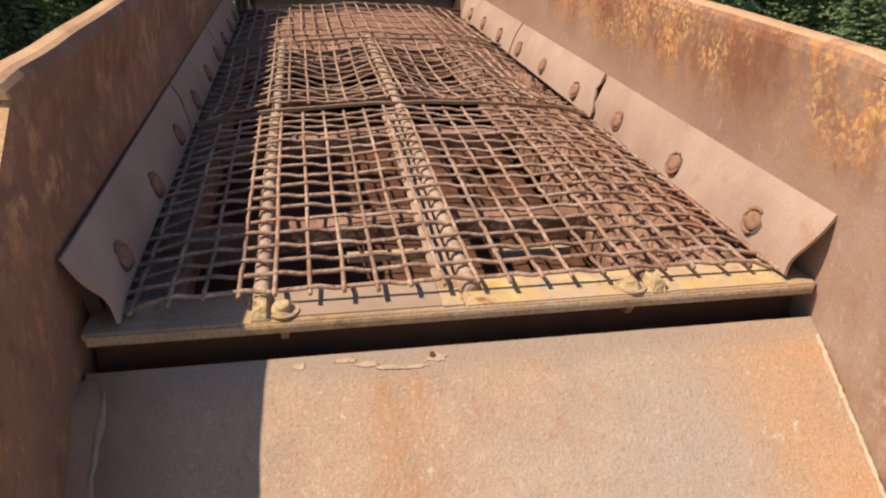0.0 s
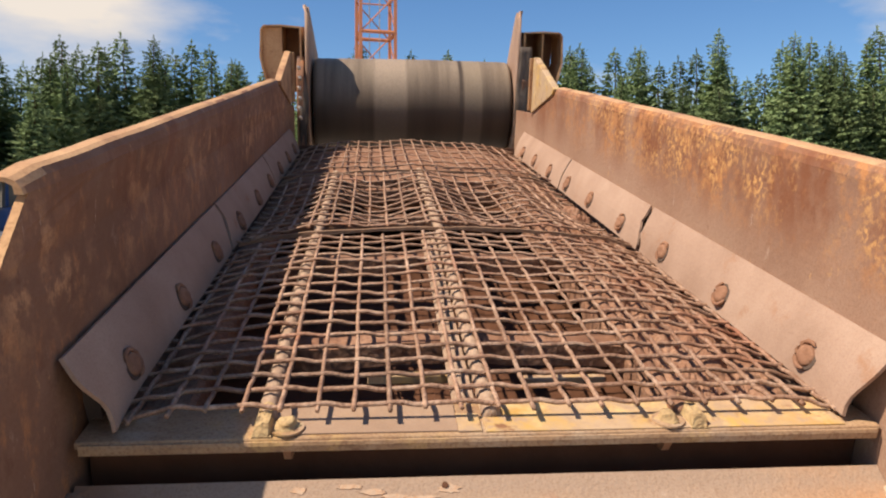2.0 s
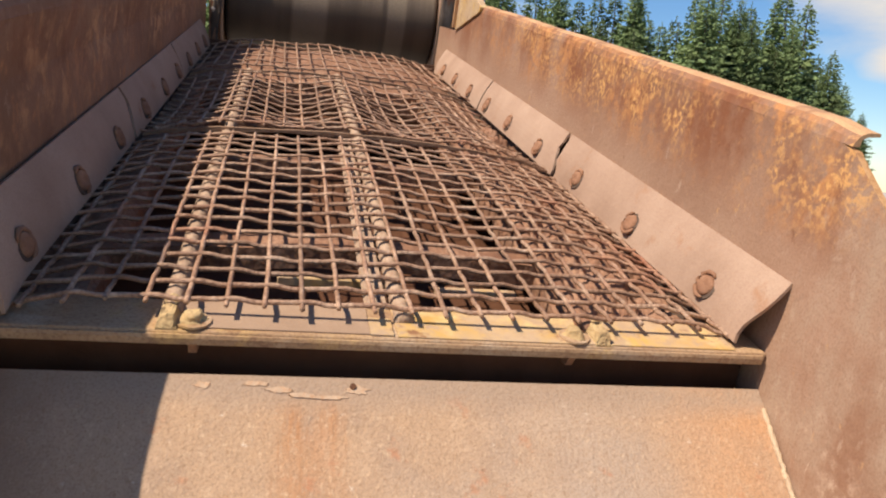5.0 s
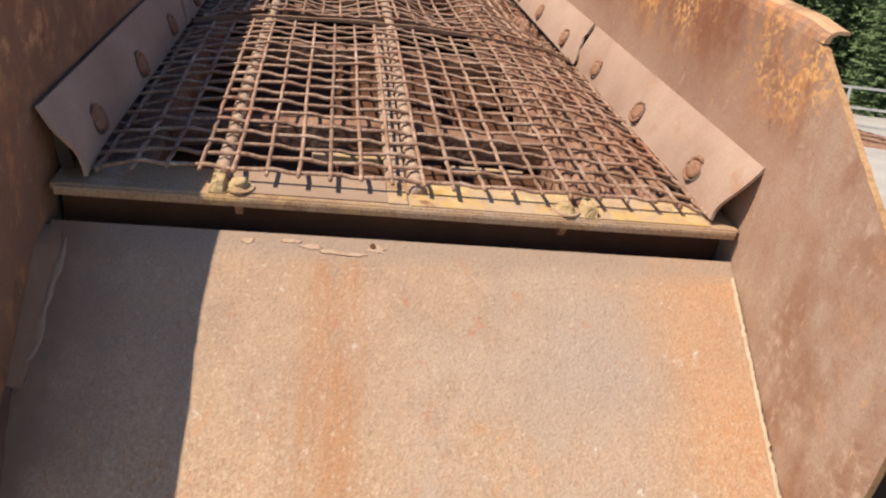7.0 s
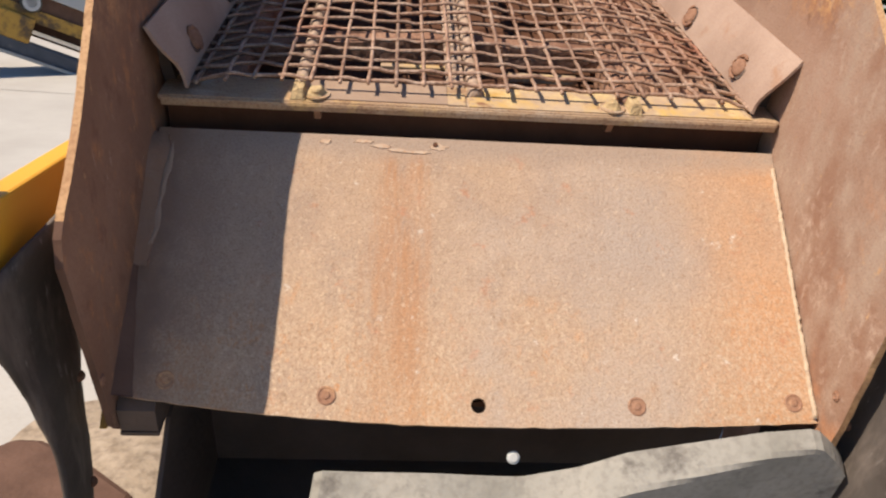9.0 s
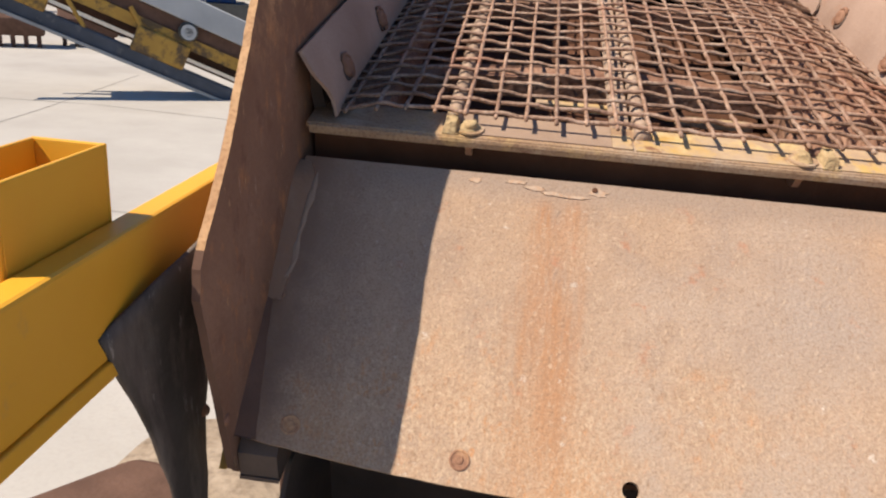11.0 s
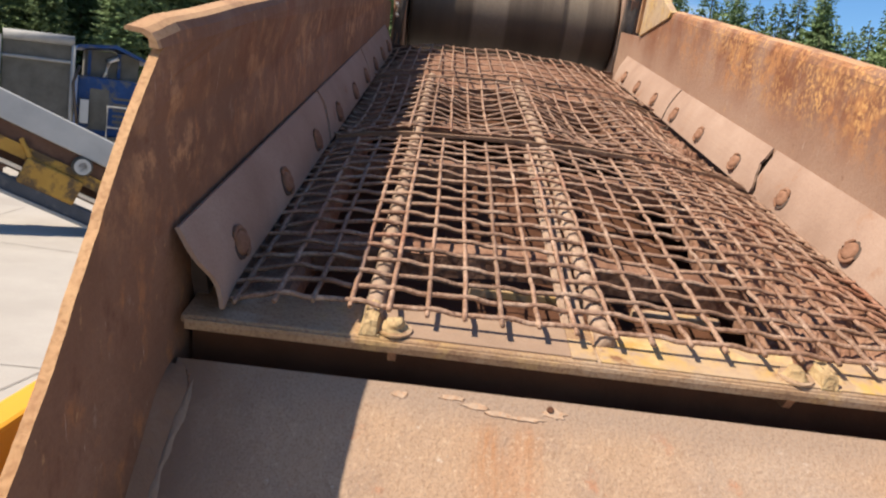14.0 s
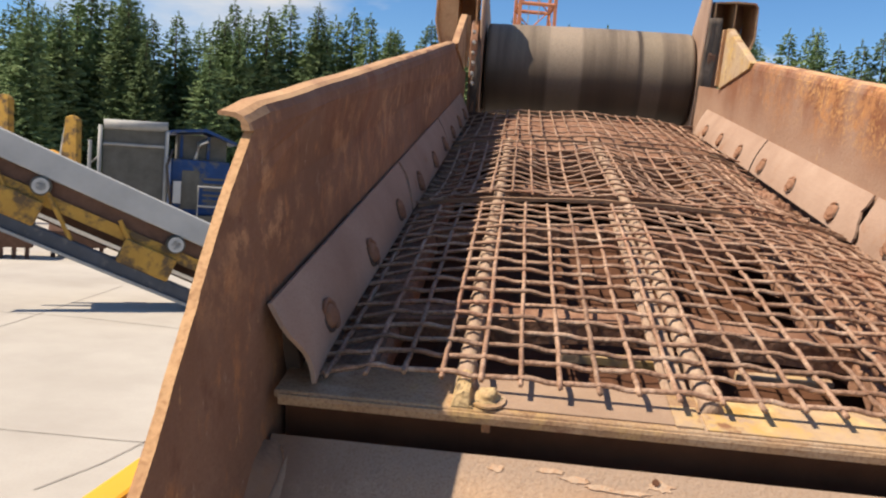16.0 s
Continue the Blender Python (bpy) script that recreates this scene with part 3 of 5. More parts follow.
for s in (-1, 1):
    # the burnt front edge wanders a few millimetres
    profile = []
    for (ya, za), (yb, zb) in zip(EDGE_PROFILE[s], EDGE_PROFILE[s][1:]):
        for k in range(6):
            y, z = ya + (yb - ya) * k / 6, za + (zb - za) * k / 6
            profile.append((y + 0.0022 * noise.noise(Vector((y * 45, z * 45, s))) + 0.004 * max(0, noise.noise(Vector((y * 17, z * 17, s + 3)))), z + 0.0022 * noise.noise(Vector((y * 45, z * 45, s + 7)))))
    profile.append(EDGE_PROFILE[s][-1])
    bm = prism(profile + [(4.3, -0.585), (4.35, 0.28), (TOP_END[s] + 0.62, 0.31), (TOP_END[s], 0.475)] + [(y, 0.475) for y in (0.6, 0.4, 0.25, 0.15, 0.08, 0.0, -0.055)], "x", s * WALL_X, s * (WALL_X + 0.016))
    bm.faces.ensure_lookup_table()
    for v in bm.verts:
        v.co.x += lean(s, v.co.y, v.co.z)
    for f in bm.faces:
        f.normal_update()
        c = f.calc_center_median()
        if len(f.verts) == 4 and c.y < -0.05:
            # one wall's lower edge goes dark, painting the shaded gap beside the skirt
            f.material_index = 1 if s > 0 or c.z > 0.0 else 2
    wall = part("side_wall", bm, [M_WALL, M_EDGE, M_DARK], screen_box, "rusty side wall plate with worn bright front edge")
    # outward-rolled top flange
    prof = [(s * WALL_X, 0.474), (s * (WALL_X + 0.004), 0.495), (s * (WALL_X + 0.013), 0.508), (s * (WALL_X + 0.025), 0.514), (s * (WALL_X + 0.052), 0.516), (s * (WALL_X + 0.056), 0.513),
            (s * (WALL_X + 0.055), 0.5085), (s * (WALL_X + 0.028), 0.506), (s * (WALL_X + 0.017), 0.498), (s * (WALL_X + 0.016), 0.474)]
    stations = [(-0.080 if s < 0 else -0.095) + 0.012 * k for k in range(9)] + list(np.linspace(0.15, TOP_END[s], 40))
    bm = bmesh.new()
    rings = []
    for y in stations:
        # rolled down and worn thin at the front corner, hammered along its length
        droop = 0.011 * (1 - smooth01((y + 0.09) / 0.12))
        dent = 0.0022 * noise.noise(Vector((y * 3.1, s * 2.0, 0.5)))
        rings.append([bm.verts.new((x + s * dent + 0.9 * lean(s, y, 0.47), y, z - droop * smooth01((z - 0.474) / 0.03) + dent)) for x, z in prof])
    n = len(prof)
    for a, b in zip(rings, rings[1:]):
        for k in range(n):
            bm.faces.new((a[k], a[(k + 1) % n], b[(k + 1) % n], b[k]))
    bm.faces.new(rings[0])
    bm.faces.new(rings[-1][::-1])
    for f in bm.faces:
        c = f.calc_center_median()
        if len(f.verts) == 4 and c.z < 0.512 and abs(c.x) < WALL_X + 0.018:
            f.material_index = 1
    part("top_flange", bm, [M_FLANGE, M_WALL], wall, "faded ochre rolled top flange")
    # end gusset by the drum
    e = TOP_END[s]
    bm = prism([(e, 0.505), (e + 0.02, 0.475), (e + 0.62, 0.312), (e + 0.66, 0.345), (e + 0.64, 0.67), (e + 0.60, 0.675)], "x", s * (WALL_X - 0.012), s * (WALL_X + 0.03))
    part("gusset", bm, M_YELLOW if s > 0 else M_FLANGE, screen_box, "yellow triangular end gusset" if s > 0 else "rusty ochre triangular end gusset", bevel=0.004)
    part("gusset_lip", boxed((min(s * (WALL_X - 0.034), s * (WALL_X - 0.012)), e + 0.615, 0.33), (max(s * (WALL_X - 0.034), s * (WALL_X - 0.012)), e + 0.635, 0.668)), M_FLANGE, screen_box, "ochre lip of the end gusset", bevel=0.003)
    # clevis bolt low on the wall
    part("pin", lathe([(0.013, 0), (0.013, 0.003), (0.007, 0.006), (0.005, 0.004)], 10, pose(s * WALL_X, -0.672, -0.40, 0, -90 * s)), M_BOLT, wall)

# liners, three to a side, with their bolts
LINERS = ((-0.03, 1.30), (1.333, 2.60), (2.62, 3.95))
BOLT_Y = (0.165, 0.62, 1.09, 1.56, 2.03, 2.46, 2.88, 3.30, 3.68)


def liner_point(s, v, y):
    """v from 0 at the mesh to 1 at the wall."""
    x = 0.75 + 0.066 * v + 0.010 * math.sin(math.pi * v) * -1
    return Vector((s * x, y, 0.002 + 0.16 * v))


def bolt(parent, m, r):
    """A worn round bolt head standing in a horseshoe of peened steel."""
    bm = lathe([(0.026, -0.006), (0.0265, 0.006), (0.0235, 0.0105), (0.014, 0.0125), (0.005, 0.010)], 18)
    for v in bm.verts:
        v.co += Vector((noise.noise(v.co * 70 + Vector((r, 0, 0))), noise.noise(v.co * 70 + Vector((0, r, 0))), 0.8 * noise.noise(v.co * 70 + Vector((0, 0, r))))) * 0.003
        v.co.z += 0.16 * v.co.x
        v.co = m @ v.co
    b = part("bolt", bm, M_BOLT, parent, smooth=True)
    arc = [m @ Vector((0.0335 * math.cos(a), 0.0335 * math.sin(a), 0.006)) for a in np.linspace(-1.9, 2.2, 14)]
    part("washer", tube(arc, [0.002, 0.005] + [0.0062 + 0.001 * math.sin(3 * k + r) for k in range(10)] + [0.005, 0.002], 8), M_BOLT, b, smooth=True)
    # dark disc painting the shade in the gap between the head and its collar
    part("seat", lathe([(0.0365, -0.004), (0.0365, 0.0012), (0.0255, 0.0016)], 20, m), M_SHADE_DARK, b)


rng = random.Random(4)
for s in (-1, 1):
    for k, (y0, y1) in enumerate(LINERS):
        jag = [rng.uniform(-0.012, 0.012) for _ in range(9)]
        jag2 = [rng.uniform(-0.012, 0.012) for _ in range(9)]

        def place(u, v):
            j = int(round(v * 8))
            a, b = y0, y1
            if k == 0:
                a += -0.022 * v + 0.011 * math.sin(2 * math.pi * v) + 0.003 * math.sin(9 * v + s)
                b += 0.05 * smooth01(v * 1.3) + jag2[j]
            elif k == 1:
                a += 0.05 * smooth01(v * 1.3) + jag[j] * 0.6
            p = liner_point(s, v, a + (b - a) * u)
            if k == 0 and u < 0.12:
                p.x -= s * 0.012 * (1 - u / 0.12) * (1 - v)
            return p
        bm = thick(grid(10, 8, place), (s * 0.008, 0, -0.003))
        liner = part("liner_plate", bm, M_LINER, screen_box, "dusty brown wear liner with torn end" if k == 0 else "dusty brown wear liner")
        for y in BOLT_Y:
            if y0 < y < y1:
                p = liner_point(s, 0.34, y)
                m = Matrix.Translation(p) @ pose(0, 0, 0, 0, -s * 67, 0) @ pose(0, 0, 0, 0, 0, 90 + rng.uniform(-40, 40)) @ Matrix.Diagonal((1, rng.uniform(0.92, 1.08), 1, 1))
                bolt(liner, m, rng.uniform(0, 50))

# dark sheet added between liner and wall, painted as the void's shade
for s in (-1, 1):
    def packed(u, v):
        y = 0.055 + 3.84 * u
        z = -0.10 + 0.215 * v
        return Vector((s * (0.774 + 0.045 * v + 0.006 * noise.noise(Vector((y * 20, z * 20, s)))), y + 0.012 * noise.noise(Vector((z * 30, 4, s))) * (u == 0), z))
    part("packed_dirt", thick(grid(60, 5, packed), (s * 0.03, 0, 0)), M_SHADE_DARK, screen_box, "dark backing sheet painted as the shaded void behind the liner")

# inturned feet of the walls
for s in (-1, 1):
    xa, xb = sorted((s * 0.819, s * 0.732))
    foot = part("foot_flange", boxed((xa, -0.652, -0.597), (xb, -0.10, -0.586)), M_SHADE_DARK, screen_box, "dark inturned foot of the side wall")
    # dark plug added to close the bright gap under the plate's corner
    part("end_web", prism([(-0.648, -0.5855), (-0.648, -0.520), (-0.56, -0.462), (-0.56, -0.5855)], "x", xa + 0.001, xb - 0.001), M_SHADE_DARK, foot)

# front cross beam
beam = part("front_beam", prism([(-0.050, -0.014), (-0.053, -0.019), (-0.052, -0.030), (-0.040, -0.030), (-0.036, -0.026), (0.085, -0.026), (0.085, -0.014)], "x", -0.815, 0.815), M_BEAM, screen_box,
            "scraped front cross beam with worn yellow paint", bevel=0.003)
# web in the darkened rust, painting the shaded gap under the lip
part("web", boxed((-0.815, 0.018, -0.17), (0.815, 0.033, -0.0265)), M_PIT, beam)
part("paint_strip", boxed((-0.02, -0.047, -0.0138), (0.74, 0.080, -0.0105)), M_YELLOW, beam, "yellow painted cover strip", bevel=0.001)
part("cover_strip", boxed((-0.46, -0.04, -0.0138), (-0.075, 0.080, -0.0105)), M_STRIP, beam, "bare grey cover strip", bevel=0.001)
part("paint_patch", boxed((-0.075, -0.045, -0.0138), (-0.028, 0.03, -0.0095)), M_YELLOW, beam)
part("front_lip", prism([(-0.058, -0.0185), (-0.060, -0.026), (-0.0585, -0.040), (-0.0535, -0.041), (-0.0535, -0.0185)], "x", -0.806, 0.806), M_BEAM, beam, "worn brown front lip", bevel=0.001)
for x in (-0.416, 0.366):
    part("stiffener", prism([(-0.046, -0.031), (0.017, -0.031), (0.017, -0.085), (-0.020, -0.078), (-0.036, -0.050)], "x", x - 0.008, x + 0.008), M_RUST_FLANGE, beam, "small rusty web stiffener")
    bm = lathe([(0.027, -0.011), (0.027, -0.006), (0.020, -0.004), (0.018, 0.002), (0.017, 0.007), (0.011, 0.011), (0.004, 0.010)], 20, pose(x, -0.018, 0, 0, 0, 17))
    for v in bm.verts:
        v.co += Vector((noise.noise(v.co * 60), noise.noise(v.co * 60 + Vector((3, 0, 0))), 0.7 * noise.noise(v.co * 60 + Vector((0, 5, 0))))) * 0.009
    b = part("hex_bolt", bm, M_CAKE, beam, "mud-caked bolt head", smooth=True)
    part("washer", lathe([(0.034, -0.0105), (0.034, -0.006)], 18, pose(x, -0.02, 0)), M_BEAM, b)
for x in (-0.463, 0.425):
    bm = grid(6, 10, lambda u, v: Vector((x - 0.019 + 0.038 * u, -0.05 + 0.12 * v, -0.0105 + (0.020 if 0 < u < 1 and 0 < v < 1 else 0.0) + 0.008 * noise.noise(Vector((u * 3 + x, v * 5, 2))) * (1 if 0 < u < 1 else 0))))
    part("clamp_bar", thick(bm, (0, 0, -0.004)), M_CAKE, beam, "clamp bar caked in yellow mud")

beam.location = (0, 0.006, 0.001)

# discharge plate below the beam
PLATE_A, PLATE_B = Vector((0, -0.055, -0.104)), Vector((0, -0.668, -0.512))
PLATE_DIR = (PLATE_B - PLATE_A).normalized()
PLATE_N = Vector((1, 0, 0)).cross(PLATE_DIR)
PLATE_N = PLATE_N if PLATE_N.z > 0 else -PLATE_N
PLATE_LEN = (PLATE_B - PLATE_A).length


def on_plate(x, d, h=0.0):
    """x across, d down the plate, h off it."""
    return Vector((x, 0, 0)) + PLATE_A + PLATE_DIR * d + PLATE_N * h


def plate_end(x):
    """How far down the plate's worn lip reaches: a shallow bow."""
    return 0.748 - (0.050 * (x / 0.77) ** 2 if x < 0 else 0.024 * (x / 0.83) ** 2)


def plate_sheet(x0, x1, d0, d1, h, t, nx=48, ny=14):
    """d0 and d1 as shares of the way down to the lip."""
    def place(u, v):
        x = x0 + (x1 - x0) * u
        d = (d0 + (d1 - d0) * v) * plate_end(x)
        wave = 0.0022 * noise.noise(Vector((x * 5, d * 5, 1.0))) + 0.0012 * noise.noise(Vector((x * 14, d * 14, 3.0)))
        ragged = 0.0025 * noise.noise(Vector((x * 26, 2.0, 8.0))) if v == 1 else 0.0
        return on_plate(x, d + ragged, h + wave)
    return thick(grid(nx, ny, place), -PLATE_N * t)


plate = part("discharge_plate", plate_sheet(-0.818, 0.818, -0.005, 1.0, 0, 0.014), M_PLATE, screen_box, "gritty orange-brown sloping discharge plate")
hole_m = Matrix.Translation(on_plate(0.005, 0.699)) @ PLATE_N.to_track_quat('Z', 'Y').to_matrix().to_4x4()
cut = obj("cutter", lathe([(0.018, -0.05), (0.018, 0.05)], 20, hole_m), M_DARK)
cut.parent = screen_box
dg = bpy.context.evaluated_depsgraph_get()
bo = plate.modifiers.new("hole", 'BOOLEAN')
bo.operation, bo.object, bo.solver = 'DIFFERENCE', cut, 'EXACT'
dg = bpy.context.evaluated_depsgraph_get()
holed = bpy.data.meshes.new_from_object(plate.evaluated_get(dg))
plate.modifiers.clear()
plate.data = holed
bpy.data.objects.remove(cut)
for x, d in ((-0.714, 0.655), (-0.348, 0.683), (0.381, 0.694), (0.766, 0.678)):
    m = Matrix.Translation(on_plate(x, d, 0.001)) @ PLATE_N.to_track_quat('Z', 'Y').to_matrix().to_4x4()
    b = part("countersunk_bolt", lathe([(0.022, -0.002), (0.022, 0.0012), (0.0185, 0.0022), (0.016, 0.0005), (0.010, 0.0005), (0.007, 0.003)], 18, m), M_RUST_FLANGE, plate, "rusty countersunk bolt")
# a weld bead down one side, a ragged crust of dirt and weld down the other
r = random.Random(12)
pts = [on_plate(0.8125 + r.uniform(-0.0015, 0.0015), 0.045 + 0.67 * k / 70, 0.003 + r.uniform(-0.001, 0.001)) for k in range(71)]
part("weld_bead", tube(pts, [0.0062 * r.uniform(0.75, 1.15) for _ in pts], 6), M_WELD, plate, "pale weld bead", smooth=True)


def fillet(u, v):
    d = 0.012 + 0.37 * u
    wide = 0.039 - 0.012 * u + 0.005 * noise.noise(Vector((d * 9, 1.0, 0))) + 0.003 * noise.noise(Vector((d * 45, 2.0, 0)))
    wide *= min(1.0, 0.55 + 4 * u)
    high = (0.036 - 0.026 * u + 0.006 * noise.noise(Vector((d * 14, 5.0, 0)))) * (1 - v) ** 1.5 * min(1.0, 0.1 + 5 * u)
    return on_plate(-0.8195 + wide * v - 0.013 * (v == 0), d, 0.002 + high + 0.0025 * noise.noise(Vector((v * 4, d * 40, 2.0))) * (0 < v < 1) - 0.004 * (v == 1))


part("dirt_fillet", grid(80, 6, fillet), M_PLATE, plate, "grey-brown dust packed along the wall joint", smooth=True)


# dark strip widening downward, painted as the shade in the wall joint
def joint_shade(u, v):
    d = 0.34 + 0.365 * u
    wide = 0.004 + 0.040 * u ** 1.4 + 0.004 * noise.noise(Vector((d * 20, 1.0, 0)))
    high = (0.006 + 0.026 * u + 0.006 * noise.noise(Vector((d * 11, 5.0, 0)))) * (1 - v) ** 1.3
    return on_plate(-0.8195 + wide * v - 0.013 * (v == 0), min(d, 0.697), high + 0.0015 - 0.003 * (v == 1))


part("grime_fillet", grid(60, 5, joint_shade), M_DARK, plate, "dark strip painted as the shade in the wall joint", smooth=True)
pts = [fillet(k / 80, 1.0) + PLATE_N * 0.002 for k in range(2, 81)]
part("weld_bead", tube(pts, [max(0.0010, 0.0018 + 0.003 * noise.noise(Vector((k * 0.5, 3.0, 0)))) for k in range(79)], 6), M_RUST_FLANGE, plate, "dark rusty weld bead", smooth=True)


def ridge(u, v):
    d = 0.035 + 0.33 * u
    x = -0.778 - 0.020 * u + 0.012 * noise.noise(Vector((d * 16, 7.0, 0)))
    wide = (0.008 + 0.007 * noise.noise(Vector((d * 22, 9.0, 0)))) * min(1, 8 * u, 8 * (1 - u))
    return on_plate(x + wide * (2 * v - 1), d, 0.0035 * math.sin(math.pi * v) * min(1, 8 * u, 8 * (1 - u)) * (1 + noise.noise(Vector((d * 50, v * 3, 0)))) + 0.0005)


part("crust_ridge", grid(60, 5, ridge), M_STRIP, plate, "torn ridge of old weld", smooth=True)


def flake(x, d, rx, rd, seed):
    """A thin irregular crust lying on the plate."""
    bm = bmesh.new()
    top, low = [], []
    for k in range(36):
        a = 2 * math.pi * k / 36
        q = 1 + 0.40 * noise.noise(Vector((math.cos(a) * 1.6, math.sin(a) * 1.6, seed))) + 0.30 * noise.noise(Vector((math.cos(a) * 4.5, math.sin(a) * 4.5, seed + 9)))
        top.append(bm.verts.new(on_plate(x + rx * 0.86 * q * math.cos(a), d + rd * 0.86 * q * math.sin(a), 0.0022)))
        low.append(bm.verts.new(on_plate(x + rx * q * math.cos(a), d + rd * q * math.sin(a), -0.001)))
    bm.faces.new(top)
    for k in range(36):
        bm.faces.new((top[k], low[k], low[(k + 1) % 36], top[(k + 1) % 36]))
    return part("crust", bm, M_CRUST, plate, "pale flaking crust")


for k, (x, d, rx, rd) in enumerate(((-0.389, 0.019, 0.018, 0.007), (-0.290, 0.014, 0.024, 0.006), (-0.245, 0.026, 0.026, 0.006), (-0.205, 0.036, 0.030, 0.005), (-0.152, 0.040, 0.038, 0.005), (-0.092, 0.022, 0.026, 0.010))):
    flake(x, d, rx, rd, k * 7.3)
# raised disc, its dark colour painting the shade of a small hole
part("rust_hole", lathe([(0.007, 0.002), (0.0065, 0.0052), (0.003, 0.005)], 10, Matrix.Translation(on_plate(-0.103, 0.016)) @ PLATE_N.to_track_quat('Z', 'Y').to_matrix().to_4x4()), M_PIT, plate)

# what lies under the mesh; the shade there is put into the colours
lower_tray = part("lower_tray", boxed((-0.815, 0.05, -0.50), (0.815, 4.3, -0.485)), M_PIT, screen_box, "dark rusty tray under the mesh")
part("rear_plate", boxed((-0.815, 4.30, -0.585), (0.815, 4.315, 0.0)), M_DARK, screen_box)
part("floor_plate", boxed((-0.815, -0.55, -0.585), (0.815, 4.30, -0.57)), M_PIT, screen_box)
for y, w, low in ((0.50, 0.050, 0.085), (1.27, 0.04, 0.10), (1.98, 0.03, 0.11), (2.60, 0.03, 0.10), (3.3, 0.03, 0.11), (3.9, 0.03, 0.11)):
    zc = mesh_z(0, y) - low
    xs = np.linspace(-0.81, 0.81, 25)
    wob = [0.008 * noise.noise(Vector((x * 6, y * 3, 2))) for x in xs]
    pts = [(x, zc + 0.05 * (1 - (x / 0.78) ** 2) - 0.03 + n) for x, n in zip(xs, wob)]
    part("cross_member", prism(pts + [(x, z - 0.06) for x, z in pts[::-1]], "y", y - w, y + w), M_DIRT, screen_box, "dust-covered cross member")
for x0, x1, y in ((-0.26, 0.02, 0.36), (0.13, 0.34, 0.33)):
    part("cross_member", boxed((x0, y - 0.012, -0.085), (x1, y + 0.014, -0.062)), M_YELLOW, screen_box, "short yellow cross member", bevel=0.003)
for x0 in (-0.462, 0.0, 0.41):
    r = random.Random(int(x0 * 100))
    pts, rad = [], []
    for k in range(221):
        y = 0.02 + k * 2.85 / 220
        bead = abs(math.sin(math.pi * y / 0.074))
        pts.append((x0 + 0.012 * smooth01(y / 3) + r.uniform(-0.0015, 0.0015), y, mesh_z(x0, y) - 0.028 + r.uniform(-0.0015, 0.0015)))
        rad.append(0.0165 + 0.0055 * bead + r.uniform(-0.001, 0.001))
    rail = part("support_rail", tube(pts, rad, 8), M_RIB if x0 < 0.3 else M_DIRT, screen_box, "dust-caked beaded mesh support rail", smooth=True)
    bm = bmesh.new()
    for k in range(3):
        xx = x0 - 0.062 + 0.017 * k
        tube([(xx + 0.012 * smooth01(y / 3), y, mesh_z(x0, y) - 0.050 - 0.004 * (k % 2)) for y in np.linspace(0.02, 1.36 if x0 < 0.3 else 2.7, 30)], 0.0095, 6, bm)
    if -0.3 < x0 < 0.3:
        part("ribbed_strip", bm, M_RIB, rail, "grey ribbed strip beside the rail")
    bm.free() if abs(x0) > 0.3 else None


def fines_sheet(x0, x1, y0, y1, drop, amp, seed, nx=50, ny=70):
    def place(u, v):
        x, y = x0 + (x1 - x0) * u, y0 + (y1 - y0) * v
        edge = min(u, v, 1 - v, 1 if x0 > 0 else 1 - u) * 6
        n = noise.fractal(Vector((x * 9 + seed, y * 9, seed)), 0.8, 2.1, 5)
        return Vector((x, y, mesh_z(x, y) - drop + amp * n - 0.05 * max(0, 1 - edge)))
    return thick(grid(nx, ny, place), (0, 0, -0.06))


tagged(part("fines_layer", thick(grid(60, 150, lambda u, v: Vector((-0.81 + 1.62 * u, 0.06 + 4.2 * v, -0.45 + 0.035 * noise.fractal(Vector((u * 5, v * 12, 1.5)), 1.0, 2.1, 4)))), (0, 0, -0.04)), M_PIT, lower_tray, "dark fines heaped on the tray, shade under the mesh painted in"), kind="stuff")
tagged(part("fines_layer", fines_sheet(-0.74, 0.8, 2.84, 4.14, 0.026, 0.014, 2.0), M_DIRT, screen_box, "packed red-brown fines under the upper mesh"), kind="stuff")
tagged(part("fines_layer", fines_sheet(0.43, 0.80, 0.10, 2.85, 0.045, 0.045, 5.0, 50, 140), M_DIRT, screen_box, "packed red-brown fines along the mesh edge"), kind="stuff")
tagged(part("fines_layer", fines_sheet(-0.80, -0.655, 0.06, 4.0, 0.05, 0.012, 3.0, 12, 60), M_DIRT, screen_box, "dusty ledge beside the liner"), kind="stuff")

# ---------------------------------------------------------------- woven wire mesh panels
PITCH, WIRE = 0.0735, 0.0055


def crimp(v):
    """The weave's wave: broad humps over the crossings, short slopes between."""
    c = math.cos(math.pi * v)
    return c * (1.25 - 0.25 * c * c)


